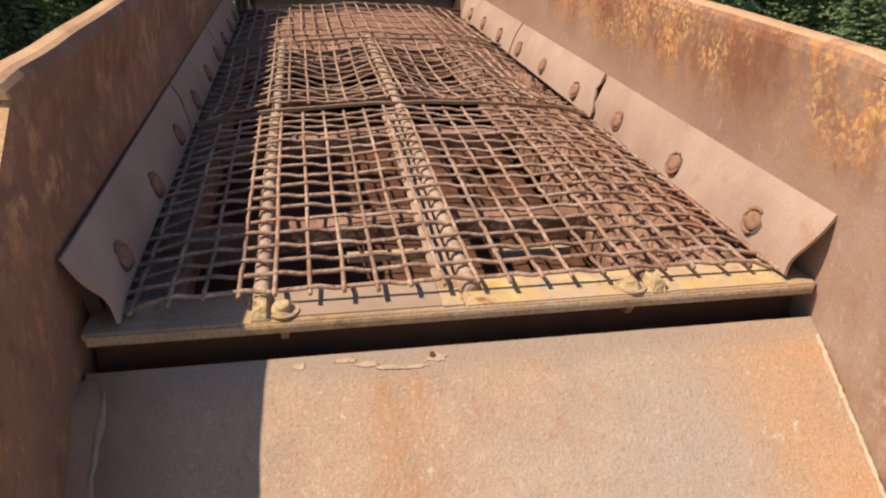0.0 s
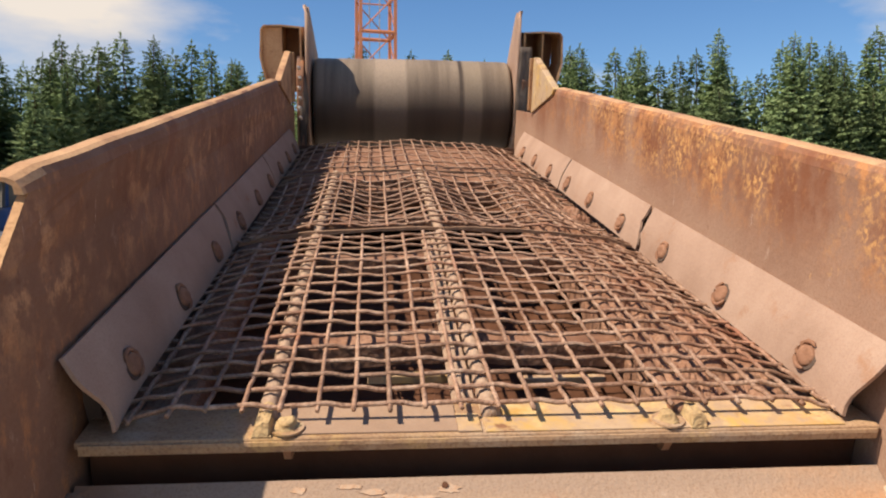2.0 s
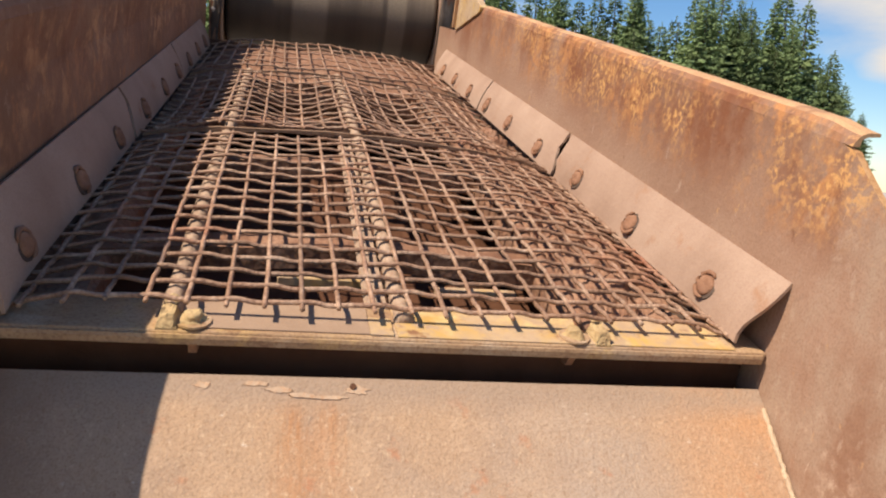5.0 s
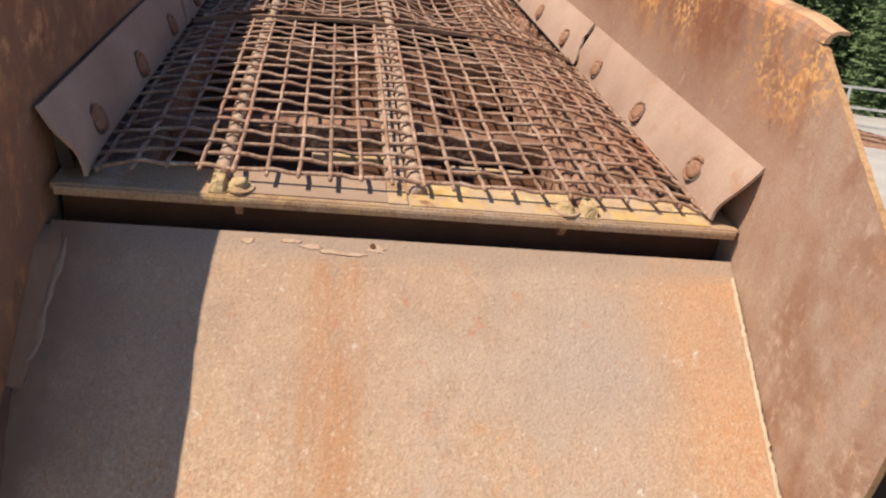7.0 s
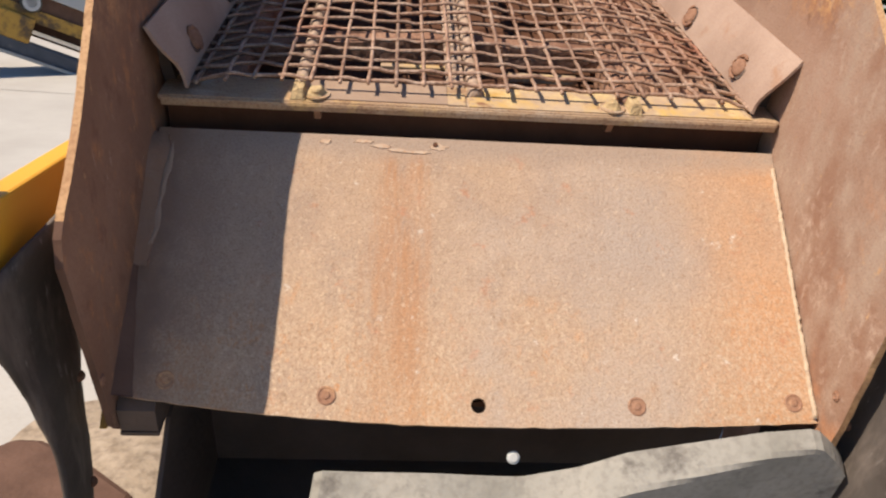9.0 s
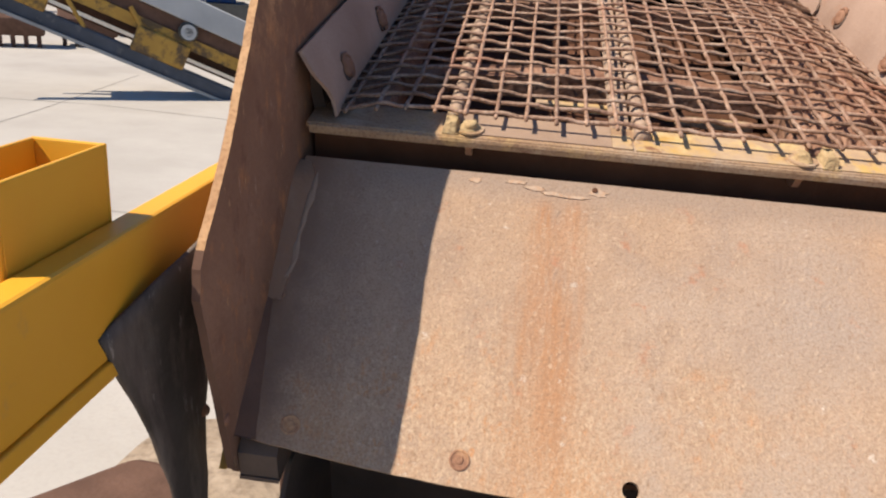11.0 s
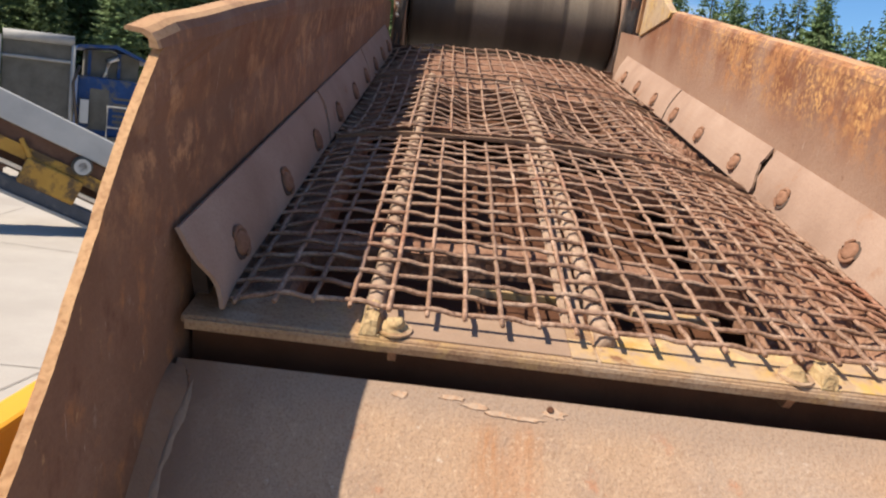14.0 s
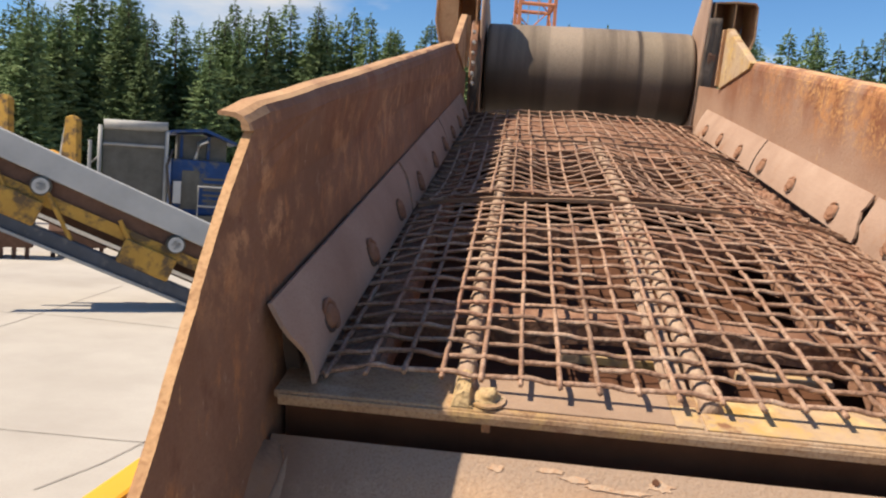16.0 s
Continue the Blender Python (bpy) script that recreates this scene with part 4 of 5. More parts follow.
def wire_panel(y0, count_y, first_x, lift, decay, seed, label, pitch=PITCH, dip=0.0):
    panel = thing("screen_mesh_panel", DECK, label, "screen mesh", "woven screen panels")
    r = random.Random(seed)
    xs = [first_x + PITCH * i for i in range(int((0.752 - first_x) / PITCH) + 1)]
    ys = [y0 + 0.022 + pitch * j for j in range(count_y)]
    y1 = ys[-1] + 0.035
    jx = [r.uniform(-0.0018, 0.0018) for _ in xs]
    jy = [r.uniform(-0.003, 0.003) for _ in ys]

    def z_at(x, y):
        front = lift * math.exp(-(y - y0) / decay)
        hang = dip * (0.5 - 0.5 * math.cos(2 * math.pi * (x - 0.01) / 0.45)) * math.sin(math.pi * min(1, max(0, (y - y0) / (y1 - y0)))) ** 0.7
        return mesh_z(x, y) + front - hang + 0.0025 * noise.noise(Vector((x * 5, y * 5, seed)))
    for i, x in enumerate(xs):
        pts = []
        n = int((y1 - y0) / pitch * 10)
        ends = r.uniform(-0.008, 0.006), r.uniform(-0.006, 0.006)
        for k in range(n + 1):
            y = y0 + ends[0] + (y1 + ends[1] - y0 - ends[0]) * k / n
            xx = x + jx[i] + 0.003 * noise.noise(Vector((i * 3.1, y * 3, seed)))
            v = (y - ys[0]) / pitch
            pts.append((xx, y, z_at(x, y) + 0.0021 * crimp(v + i) + 0.0010 * math.sin(2 * math.pi * v)))
        part("wire", tube(pts, WIRE * r.uniform(0.93, 1.07), 6), M_WIRE, panel, smooth=True)
    for j, y in enumerate(ys):
        pts = []
        n = len(xs) * 9
        xa, xb = -0.758, 0.758
        slack = r.uniform(-0.003, 0.003)
        for k in range(n + 1):
            x = xa + (xb - xa) * k / n
            yy = y + jy[j] + 0.0028 * noise.noise(Vector((x * 2.2, j * 2.7, seed)))
            v = (x - xs[0]) / PITCH
            pts.append((x, yy, z_at(x, y) + slack * math.cos(x * 9 + j) - 0.0024 * crimp(v + j) + 0.0013 * math.sin(2 * math.pi * v)))
        part("wire", tube(pts, WIRE * r.uniform(0.93, 1.07), 6), M_WIRE, panel, smooth=True)
    return panel


wire_panel(0.0, 18, -0.7255, 0.005, 0.12, 1, "rusty woven wire screen panel resting on the front beam")
wire_panel(1.385, 12, -0.703, 0.018, 0.30, 2, "rusty woven wire screen panel sagging between its rails", 0.1135, 0.042)
wire_panel(2.78, 6, -0.7125, 0.020, 0.2, 3, "rusty woven wire screen panel below the feed drum, choked with fines", 0.252)
# clamp bars where the panels meet
for y0, lift, tall in ((1.378, 0.004, 0.013), (2.765, 0.001, 0.011)):
    xs = np.linspace(-0.74, 0.76, 37)
    top = [(x, 0.018 + 0.055 * (1 - (x / 0.78) ** 2) - 0.02 * smooth01((abs(x) - 0.62) / 0.14) + lift + 0.005 * noise.noise(Vector((x * 11, y0, 1)))) for x in xs]
    low = [(x, z - tall + 0.007 * noise.noise(Vector((x * 7, y0, 5)))) for x, z in top[::-1]]
    part("clamp_strip", prism(top + low, "y", y0 - 0.007, y0 + 0.006), M_BAR, screen_box, "dirt-caked clamp strip between mesh panels")

# ---------------------------------------------------------------- feed drum and its frame
DRUM_X0, DRUM_X1, DRUM_Y, DRUM_Z, DRUM_R = -0.69, 0.80, 4.74, 0.27, 0.35
feed = thing("feed_conveyor", DECK, "dusty grey belt round the head drum of a feed conveyor", "conveyor")
m_drum = pose(0, DRUM_Y, DRUM_Z, 0, 90)
prof = [(DRUM_R * 0.98, DRUM_X0), (DRUM_R, DRUM_X0 + 0.02)]
for k in range(40):
    u = k / 39
    prof.append((DRUM_R + 0.006 * math.sin(math.pi * u) + random.Random(k).uniform(-0.0012, 0.0012), DRUM_X0 + 0.03 + (DRUM_X1 - DRUM_X0 - 0.06) * u))
prof += [(DRUM_R, DRUM_X1 - 0.02), (DRUM_R * 0.98, DRUM_X1)]
part("belt", lathe(prof, 96, m_drum), M_BELT, feed, "dusty grey rubber belt with pale bands, shading painted in by height", smooth=True)
for s, x in ((-1, -0.71), (1, 0.815)):
    bm = prism([(4.40, -0.10), (4.37, 0.70), (4.40, 0.93), (4.46, 0.985), (4.53, 0.965), (5.35, 0.62), (5.35, 0.0), (5.2, -0.3)] if s < 0 else [(4.40, -0.10), (4.37, 0.70), (4.40, 0.93), (4.46, 0.985), (4.51, 0.96), (4.78, 0.64), (4.9, 0.0), (4.9, -0.3)], "x", x, x + s * 0.02)
    side = part("side_plate", bm, M_LINER, feed, "dusty tall side plate of the drum frame")
    part("edge_bar", tube([(x + s * 0.012, 4.39, -0.08), (x + s * 0.012, 4.365, 0.70), (x + s * 0.012, 4.39, 0.93), (x + s * 0.03, 4.45, 0.99)], 0.014, 8), M_LINER, side, smooth=True)
    # bearing housing and flange ring beside the drum
    part("flange_ring", lathe([(0.37, 0), (0.37, 0.02), (0.30, 0.03), (0.12, 0.05)], 48, pose(x + s * 0.03, DRUM_Y, DRUM_Z, 0, 90 * s)), M_DARK, feed, "dark flange ring")
    part("bearing_housing", prism([(4.33, -0.12), (4.33, 0.50), (4.42, 0.64), (4.9, 0.64), (4.9, -0.12)], "x", x + s * 0.035, x + s * (0.13 if s > 0 else 0.09)), M_DARK if s > 0 else M_WALL, feed, "dark bolted bearing housing", bevel=0.01)
    # open bent guard boxes, rusty inside
    xa, xb, xm = x + s * 0.06, x + s * 0.34, x + s * 0.20
    g = part("guard_back", boxed((min(xa, xb), 4.75, 0.36), (max(xa, xb), 4.77, 0.85)), M_WALL, feed, "rusty open guard box")
    if s < 0:
        part("guard_front", prism([(xm, 0.50), (xm, 0.835), (xb - s * 0.02, 0.835), (xb, 0.81), (xb + s * 0.008, 0.62), (xb - s * 0.05, 0.37), (xm, 0.37)], "y", 4.43, 4.44), M_FLANGE, feed, "sunlit rusty guard face")
    rim = [(xa, 0.36), (xa, 0.84), (xm, 0.85), (xb - s * 0.02, 0.845), (xb, 0.82), (xb + s * 0.01, 0.62), (xb - s * 0.05, 0.36)]
    for k in range(len(rim) - 1):
        a, b = Vector((rim[k][0], 0, rim[k][1])), Vector((rim[k + 1][0], 0, rim[k + 1][1]))
        n = Vector((b.z - a.z, 0, -(b.x - a.x))).normalized() * 0.006
        bm = prism([((a - n).x, (a - n).z), ((b - n).x, (b - n).z), ((b + n).x, (b + n).z), ((a + n).x, (a + n).z)], "y", 4.40, 4.75)
        part("guard_side", bm, M_FLANGE, feed)
    part("divider", boxed((xm - 0.005, 4.42, 0.50), (xm + 0.005, 4.75, 0.84)), M_FLANGE, feed)
for x, w, top in ((0.865, 0.045, 0.74), (-0.755, 0.03, 0.50)):
    # hanging rubber seal beside the drum
    def seal(u, v):
        z = top - (top + 0.12) * v
        return Vector((x - w + 2 * w * u + 0.012 * math.sin(7 * v + x), 4.345 - 0.02 * math.sin(math.pi * v) + 0.012 * noise.noise(Vector((u * 4, v * 5, x))), z))
    part("rubber_seal", thick(grid(6, 20, seal), (0, 0.012, 0)), M_RUBBER, feed, "worn black rubber seal", smooth=True)
for k in range(6):
    part("lug_bolt", lathe([(0.016, 0), (0.016, 0.012), (0.008, 0.02)], 8, pose(-0.772 + 0.004 * (k % 2), 4.16 + 0.004 * k, 0.56 - 0.07 * k, 0, 70)), M_SHINY, feed, "bright bolt head", smooth=False)

# chute under the discharge plate
chute = thing("catch_chute", DECK, "dusty grey curved catch plate under the discharge lip", "chute")


APRON = ((-0.90, -0.72), (-0.40, -0.66), (-0.36, -0.625), (0.11, -0.635), (0.24, -0.60), (0.35, -0.545), (0.49, -0.51), (0.65, -0.467), (0.77, -0.455), (0.83, -0.51), (0.90, -0.60))


def apron(u, v):
    x = -0.37 - 0.05 * v + (1.23 + 0.05 * v) * u
    z = float(np.interp(x, [p[0] for p in APRON], [p[1] for p in APRON]))
    # bent down along a slanting crease
    fold = min(1.0, max(0.12, 0.13 + (0.77 - x) * 0.29))
    a, b = min(v, fold), max(0.0, v - fold)
    return Vector((x, -0.722 - 0.34 * a + 0.03 * b, z - 0.16 * a - 0.40 * b + 0.006 * noise.noise(Vector((x * 4, v * 3, 2)))))


part("apron", thick(grid(60, 24, apron), (0, 0.004, -0.012)), M_APRON, chute, "dusty grey curved apron plate")
# the chute's inside takes the dark steel, the cavity's shade put into its colour
part("chute_floor", boxed((-0.76, -1.3, -1.17), (1.03, -0.25, -1.15)), M_SHADE_DARK, chute)
part("back_wall", boxed((-0.76, -0.25, -1.15), (0.86, -0.235, -0.588)), M_SHADE_DARK, chute)
# black filler sheet added so the gap beside the chute stays dark
part("seal_strip", prism([(-0.40, -0.56), (-0.73, -0.60), (-0.80, -1.25), (-0.40, -1.25)], "x", 0.87, 0.882), M_RUBBER, chute, "black sheet added to darken the gap beside the chute")
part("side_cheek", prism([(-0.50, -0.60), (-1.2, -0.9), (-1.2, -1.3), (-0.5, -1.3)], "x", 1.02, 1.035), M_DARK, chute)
part("side_cheek", prism([(-0.235, -0.59), (-0.56, -0.63), (-0.75, -0.76), (-1.25, -0.92), (-1.25, -1.3), (-0.235, -1.3)], "x", -0.745, -0.733), M_SHADE_DARK, chute)
# pale disc painting a bright spot of sunlit ground seen through a hole
part("bolt_head", lathe([(0.016, 0), (0.016, 0.006), (0.01, 0.011)], 14, Matrix.Translation((0.097, -0.676, -0.624)) @ pose(0, 0, 0, 40)), M_BELT_LIGHT, chute, "pale disc standing in for sunlit ground seen through a hole")
part("bracket", prism([(-0.63, -0.60), (-0.52, -0.66), (-0.52, -0.50)], "x", -0.875, -0.86), M_DIRTY_YELLOW, chute, "yellow triangular bracket")

# spilled grit on the yard below
def heap(u, v):
    a, q = 2 * math.pi * u, v * (0.84 + 0.16 * noise.noise(Vector((math.cos(2 * math.pi * u) * 1.3, math.sin(2 * math.pi * u) * 1.3, 3))))
    x, y = q * math.cos(a), 1.1 * q * math.sin(a)
    return Vector((-1.56 + x, 1.50 + y, 0.004 + 0.09 * (1 - v) ** 1.3 + 0.022 * v * (1 - v) * noise.noise(Vector((x * 14, y * 14, 4)))))


spill = obj("gravel_spill", grid(48, 20, heap), M_GRAVEL)
tagged(spill, "heap of pale spilled grit with dark crumbs", "gravel", kind="stuff")

# black rubber skirts outside the walls
for s in (-1, 1):
    flap = thing("rubber_skirt", DECK, "scuffed black rubber skirt hanging beside the side wall", "rubber flap", "rubber skirts")

    def skirt(u, v):
        # u from the wall outward and forward, v downward; the free edge sags inward towards the foot
        top = Vector((0.855 + 0.06 * u, -0.50 - 0.345 * u, -0.045 - 0.03 * u))
        bot = Vector((0.885 + 0.02 * u, -0.60 - 0.22 * u, -1.05)) if s > 0 else Vector((0.985 - 0.035 * u, -0.62 - 0.16 * u, -1.05))
        p = top.lerp(bot, v)
        p.y += (0.05 * u + 0.012) * math.sin(math.pi * min(1, v * 1.1)) + 0.012 * noise.noise(Vector((u * 2, v * 5, s))) - (0.12 if s > 0 else 0.0)
        p.x += 0.016 * math.sin(5 * v + 2 * u) + 0.006 * noise.noise(Vector((u * 4, v * 9, s + 4)))
        p.x *= s
        return p
    part("sheet", thick(grid(12, 26, skirt), (s * 0.010, 0, 0)), M_RUBBER, flap, smooth=True)
    for v in (0.12, 0.45, 0.78):
        p = skirt(0.08, v)
        part("clamp_bolt", lathe([(0.014, 0), (0.014, 0.006), (0.008, 0.012)], 8, Matrix.Translation(p) @ pose(0, 0, 0, 0, -90 * s)), M_BOLT, flap)

# ---------------------------------------------------------------- yellow chassis beside the box
chassis = thing("chassis_frame", Matrix(), "yellow painted steel chassis beam beside the screen box", "machine frame")
part("rail", boxed((-0.992, -2.6, 2.085), (-0.935, 4.5, 2.286)), M_MACHINE_YELLOW, chassis, bevel=0.008)
part("bottom_flange", boxed((-1.12, -2.6, 2.05), (-0.93, 4.5, 2.084)), M_MACHINE_YELLOW, chassis, bevel=0.004)
for lo, hi in (((-1.13, -0.93, 2.086), (-0.995, -0.92, 2.42)), ((-1.13, -0.64, 2.086), (-0.995, -0.63, 2.42)), ((-1.004, -0.92, 2.086), (-0.995, -0.64, 2.42)), ((-1.13, -0.92, 2.086), (-1.121, -0.64, 2.42))):
    part("post_side", boxed(lo, hi), M_MACHINE_YELLOW, chassis, "open-topped yellow box post", bevel=0.003)
part("rail", boxed((1.40, -0.2, 1.55), (1.58, 4.5, 1.8)), M_MACHINE_YELLOW, chassis, bevel=0.012)
part("track_guard", prism([(-2.3, -0.9), (-0.98, -0.9), (-1.0, 0.02), (-1.243, 0.215), (-1.407, 0.305), (-1.51, 0.312), (-1.642, 0.147), (-2.3, -0.66)], "z", 0.5, 1.08), M_DARK, chassis, "dark brown track guard", bevel=0.03)
for y in (-0.7, 0.2):
    part("track_foot", boxed((-2.2, y - 0.12, 0.0), (-1.55, y + 0.12, 0.5)), M_DARK, chassis)
for x in (-1.06, 1.49):
    for y in (0.9, 4.2):
        part("leg", boxed((x - 0.09, y - 0.09, 0.0), (x + 0.09, y + 0.09, 2.05 if x < 0 else 1.57)), M_DARK, chassis, bevel=0.008)
for y in (1.2, 3.9):
    part("crossbar", boxed((-1.42, y - 0.08, 1.3), (1.42, y + 0.08, 1.46)), M_DARK, chassis)
    for x in (-0.6, 0.6):
        part("spring_seat", boxed((x - 0.1, y - 0.1, 1.46), (x + 0.1, y + 0.1, 2.0 if y < 2 else 2.6)), M_DARK, chassis)

# ---------------------------------------------------------------- neighbour conveyor
def along(a, b, y0, y1, z0, z1, bm=None):
    """A bar along a-b, its section y0..y1 sideways and z0..z1 upright."""
    a, b = Vector(a), Vector(b)
    d = b - a
    side = Vector((0, 0, 1)).cross(d).normalized() * K
    up = d.cross(side).normalized() * -K
    up = up if up.z > 0 else -up
    bm = bm or bmesh.new()
    lo = [bm.verts.new(a + side * p + up * q) for p, q in ((y0, z0), (y1, z0), (y1, z1), (y0, z1))]
    hi = [bm.verts.new(b + side * p + up * q) for p, q in ((y0, z0), (y1, z0), (y1, z1), (y0, z1))]
    bm.faces.new(lo)
    bm.faces.new(hi[::-1])
    for k in range(4):
        bm.faces.new((lo[k], lo[(k + 1) % 4], hi[(k + 1) % 4], hi[k]))
    return bm


K = 1.17
CA, CB = Vector((-14.2, 9.57, 5.40)), Vector((-3.56, 15.4, 0.39))
HEAD = CA.lerp(CB, 0.36)
conv = thing("stacking_conveyor", Matrix(), "inclined stacking conveyor with pale belt and yellow frame", "conveyor")
part("belt", along(HEAD, CB, 0.0, 1.0, -0.42, 0.0), M_BELT_LIGHT, conv, "pale worn conveyor belt", bevel=0.03)
part("frame", along(HEAD, CB, 0.10, 0.2, -0.80, -0.43), M_DARK, conv, "dirty dark side frame")
part("stringer", along(HEAD, CB, 0.04, 0.12, -0.86, -0.66), M_DIRTY_YELLOW, conv, "dirty yellow stringer")
part("truss_panel", along(HEAD, CB, 0.55, 0.62, -1.12, -0.45), M_DARK, conv, "dark inner machinery panel")
part("frame", along(HEAD, CB, 0.85, 0.95, -0.70, -0.43), M_DIRTY_YELLOW, conv)
part("lower_chord", along(HEAD, CA + (CB - CA) * 0.86, -0.05, 0.12, -1.45, -1.18), M_CHORD, conv, "dark blue-grey lower chord", bevel=0.05)
part("chord_lip", along(HEAD, CA + (CB - CA) * 0.86, -0.12, -0.04, -1.47, -1.42), M_GREY, conv, "pale steel lip under the chord")
part("pipe", along(HEAD, CB, -0.02, 0.03, -1.04, -0.98), M_SHINY, conv, "bright hydraulic pipe")
dirv = CB - CA
for u in (0.465, 0.667, 0.869):
    p = CA + dirv * u
    nrm = Vector((0, 0, 1)).cross(dirv).normalized()
    q = nrm.to_track_quat('Z', 'Y').to_matrix().to_4x4()
    r = part("roller", lathe([(0.16, -0.06), (0.19, 0.0), (0.19, 1.12), (0.16, 1.19)], 20, Matrix.Translation(p + Vector((0, 0, -0.62 * K))) @ q), M_GREY_DARK, conv, "dark return roller")
    part("end_ring", lathe([(0.15, -0.10), (0.15, -0.06), (0.09, -0.06), (0.09, -0.10)], 20, Matrix.Translation(p + Vector((0, 0, -0.62 * K))) @ q), M_BELT_LIGHT, r)
for u in (0.40, 0.47, 0.58, 0.70, 0.80):
    p = CA + dirv * u
    a = p + Vector((0, 0, -0.62 * K))
    b = CA + dirv * (u + 0.05) + Vector((0, 0, -1.45 * K))
    if b.z < 0.1:
        continue
    part("brace", tube([a, b], 0.045, 8), M_DIRTY_YELLOW, conv)
for u, w in ((0.40, 0.10), (0.62, 0.08)):
    a, b = CA + dirv * u, CA + dirv * (u + w)
    part("motor_cover", along(a, b, -0.08, 0.2, -1.22, -0.80), M_DIRTY_YELLOW, conv, "yellow drive cover", bevel=0.04)
for u in (0.84, 0.93):
    p = CA + dirv * u
    part("leg", boxed((p.x - 0.08, p.y + 0.4, 0), (p.x + 0.08, p.y + 0.56, p.z - 0.9 if p.z > 1.4 else 0.3)), M_GREY_DARK, conv)

# ---------------------------------------------------------------- far plant: panelled screener with blue engine house
plant = thing("mobile_plant", pose(-12.8, 25.25, 0, 0, 0, 27), "grey panelled mobile plant with blue engine house", "machine")
part("panel", boxed((-2.2, 0, 1.35), (-0.12, 0.1, 4.35)), M_GREY_DARK, plant, "dark grey mesh panel")
part("hood_roll", tube([(-2.2, 0.0, 4.3), (-0.1, 0.0, 4.38)], 0.17, 16), M_GREY, plant, "rolled grey canopy", smooth=True)
for x in (-2.3, -0.12):
    part("upright", tube([(x, -0.08, 0.9), (x, -0.08, 4.25)], 0.075, 10), M_GREY, plant, smooth=True)
part("crossbar", tube([(-2.2, -0.06, 3.62), (-0.15, -0.06, 3.66)], 0.05, 8), M_GREY, plant)
part("brace", tube([(-2.3, -0.08, 3.2), (-2.95, -0.1, 2.5), (-2.4, -0.1, 2.3)], 0.045, 8), M_GREY, plant)
part("engine_house", boxed((0.05, 0.05, 1.3), (2.1, 2.2, 3.3)), M_BLUE, plant, "blue engine house", bevel=0.05)
part("cab_back", boxed((0.25, 0.5, 3.3), (2.0, 2.0, 4.2)), M_GREY_DARK, plant)
part("roof", prism([(0.0, 4.30), (1.2, 4.46), (2.3, 4.05), (2.3, 3.95), (1.2, 4.34), (0.0, 4.2)], "y", 0.0, 2.2), M_BLUE, plant, "blue folded roof panel")
for x in (0.35, 1.3):
    part("window_frame", boxed((x, 0.42, 3.35), (x + 0.1, 0.5, 4.2)), M_BLUE, plant)
part("exhaust", tube([(0.9, 0.3, 3.3), (1.0, 0.3, 3.9), (1.3, 0.3, 4.05)], 0.10, 10), M_SHINY, plant, "bright exhaust elbow", smooth=True)
part("handrail", tube([(1.0, -0.4, 1.0), (1.0, -0.4, 2.35), (2.4, -0.4, 2.35)], 0.045, 8), M_GREY, plant)
part("handrail", tube([(1.0, -0.4, 1.65), (2.4, -0.4, 1.65)], 0.035, 8), M_GREY, plant)
part("door", boxed((0.45, 0.02, 1.5), (1.05, 0.05, 2.9)), M_GREY_DARK, plant, "dark grey service door")
for k in range(6):
    part("louvre", boxed((1.2, 0.015, 1.6 + 0.2 * k), (1.9, 0.05, 1.68 + 0.2 * k)), M_GREY_DARK, plant)
part("control_box", boxed((0.15, -0.28, 1.7), (0.42, 0.05, 2.5)), M_BELT_LIGHT, plant, "pale control box", bevel=0.02)
part("air_filter", lathe([(0.16, 0), (0.18, 0.04), (0.18, 0.5), (0.1, 0.58)], 16, pose(1.65, 0.75, 3.32)), M_GREY, plant, "grey air filter", smooth=True)
part("hose", tube([(0.1, -0.1, 1.5), (0.0, -0.25, 2.2), (-0.1, -0.2, 3.0), (0.1, 0.0, 3.6)], 0.05, 8), M_RUBBER, plant, "black hydraulic hose", smooth=True)
part("side_beam", tube([(-2.6, -0.3, 1.0), (-2.6, -0.3, 3.7)], 0.06, 8), M_GREY, plant)
part("base_frame", boxed((-2.4, -0.4, 0.75), (2.6, 2.2, 1.3)), M_GREY_DARK, plant)
for x in (-2.0, 2.2):
    part("track_leg", boxed((x - 0.25, 0.0, 0.0), (x + 0.25, 2.0, 0.75)), M_DARK, plant)

# ---------------------------------------------------------------- excavator arms and a bucket, far left
for k, (x, y, top, low) in enumerate(((-23.5, 31.4, 5.75, 3.2), (-21.1, 32.8, 5.1, 2.7))):
    arm = thing("excavator", Matrix.Translation((x, y, 0)), "yellow excavator arm standing folded", "excavator", "excavators")
    part("boom", prism([(-0.5, 0), (0.5, 0), (0.42, low), (0.36, top - 0.2), (0.1, top), (-0.2, top - 0.1), (-0.42, low)], "y", -0.22, 0.22), M_DIRTY_YELLOW, arm, bevel=0.04)
    part("cylinder", tube([(-0.6, -0.1, low - 0.6), (-0.15, -0.1, top - 0.2)], 0.09, 10), M_SHINY, arm)
    part("linkage", prism([(-1.6, low - 0.3), (-0.4, low - 0.6), (-0.35, low + 0.5), (-0.9, low + 0.75), (-1.5, low + 0.35)], "y", -0.16, 0.16), M_MACHINE_YELLOW, arm, bevel=0.03)
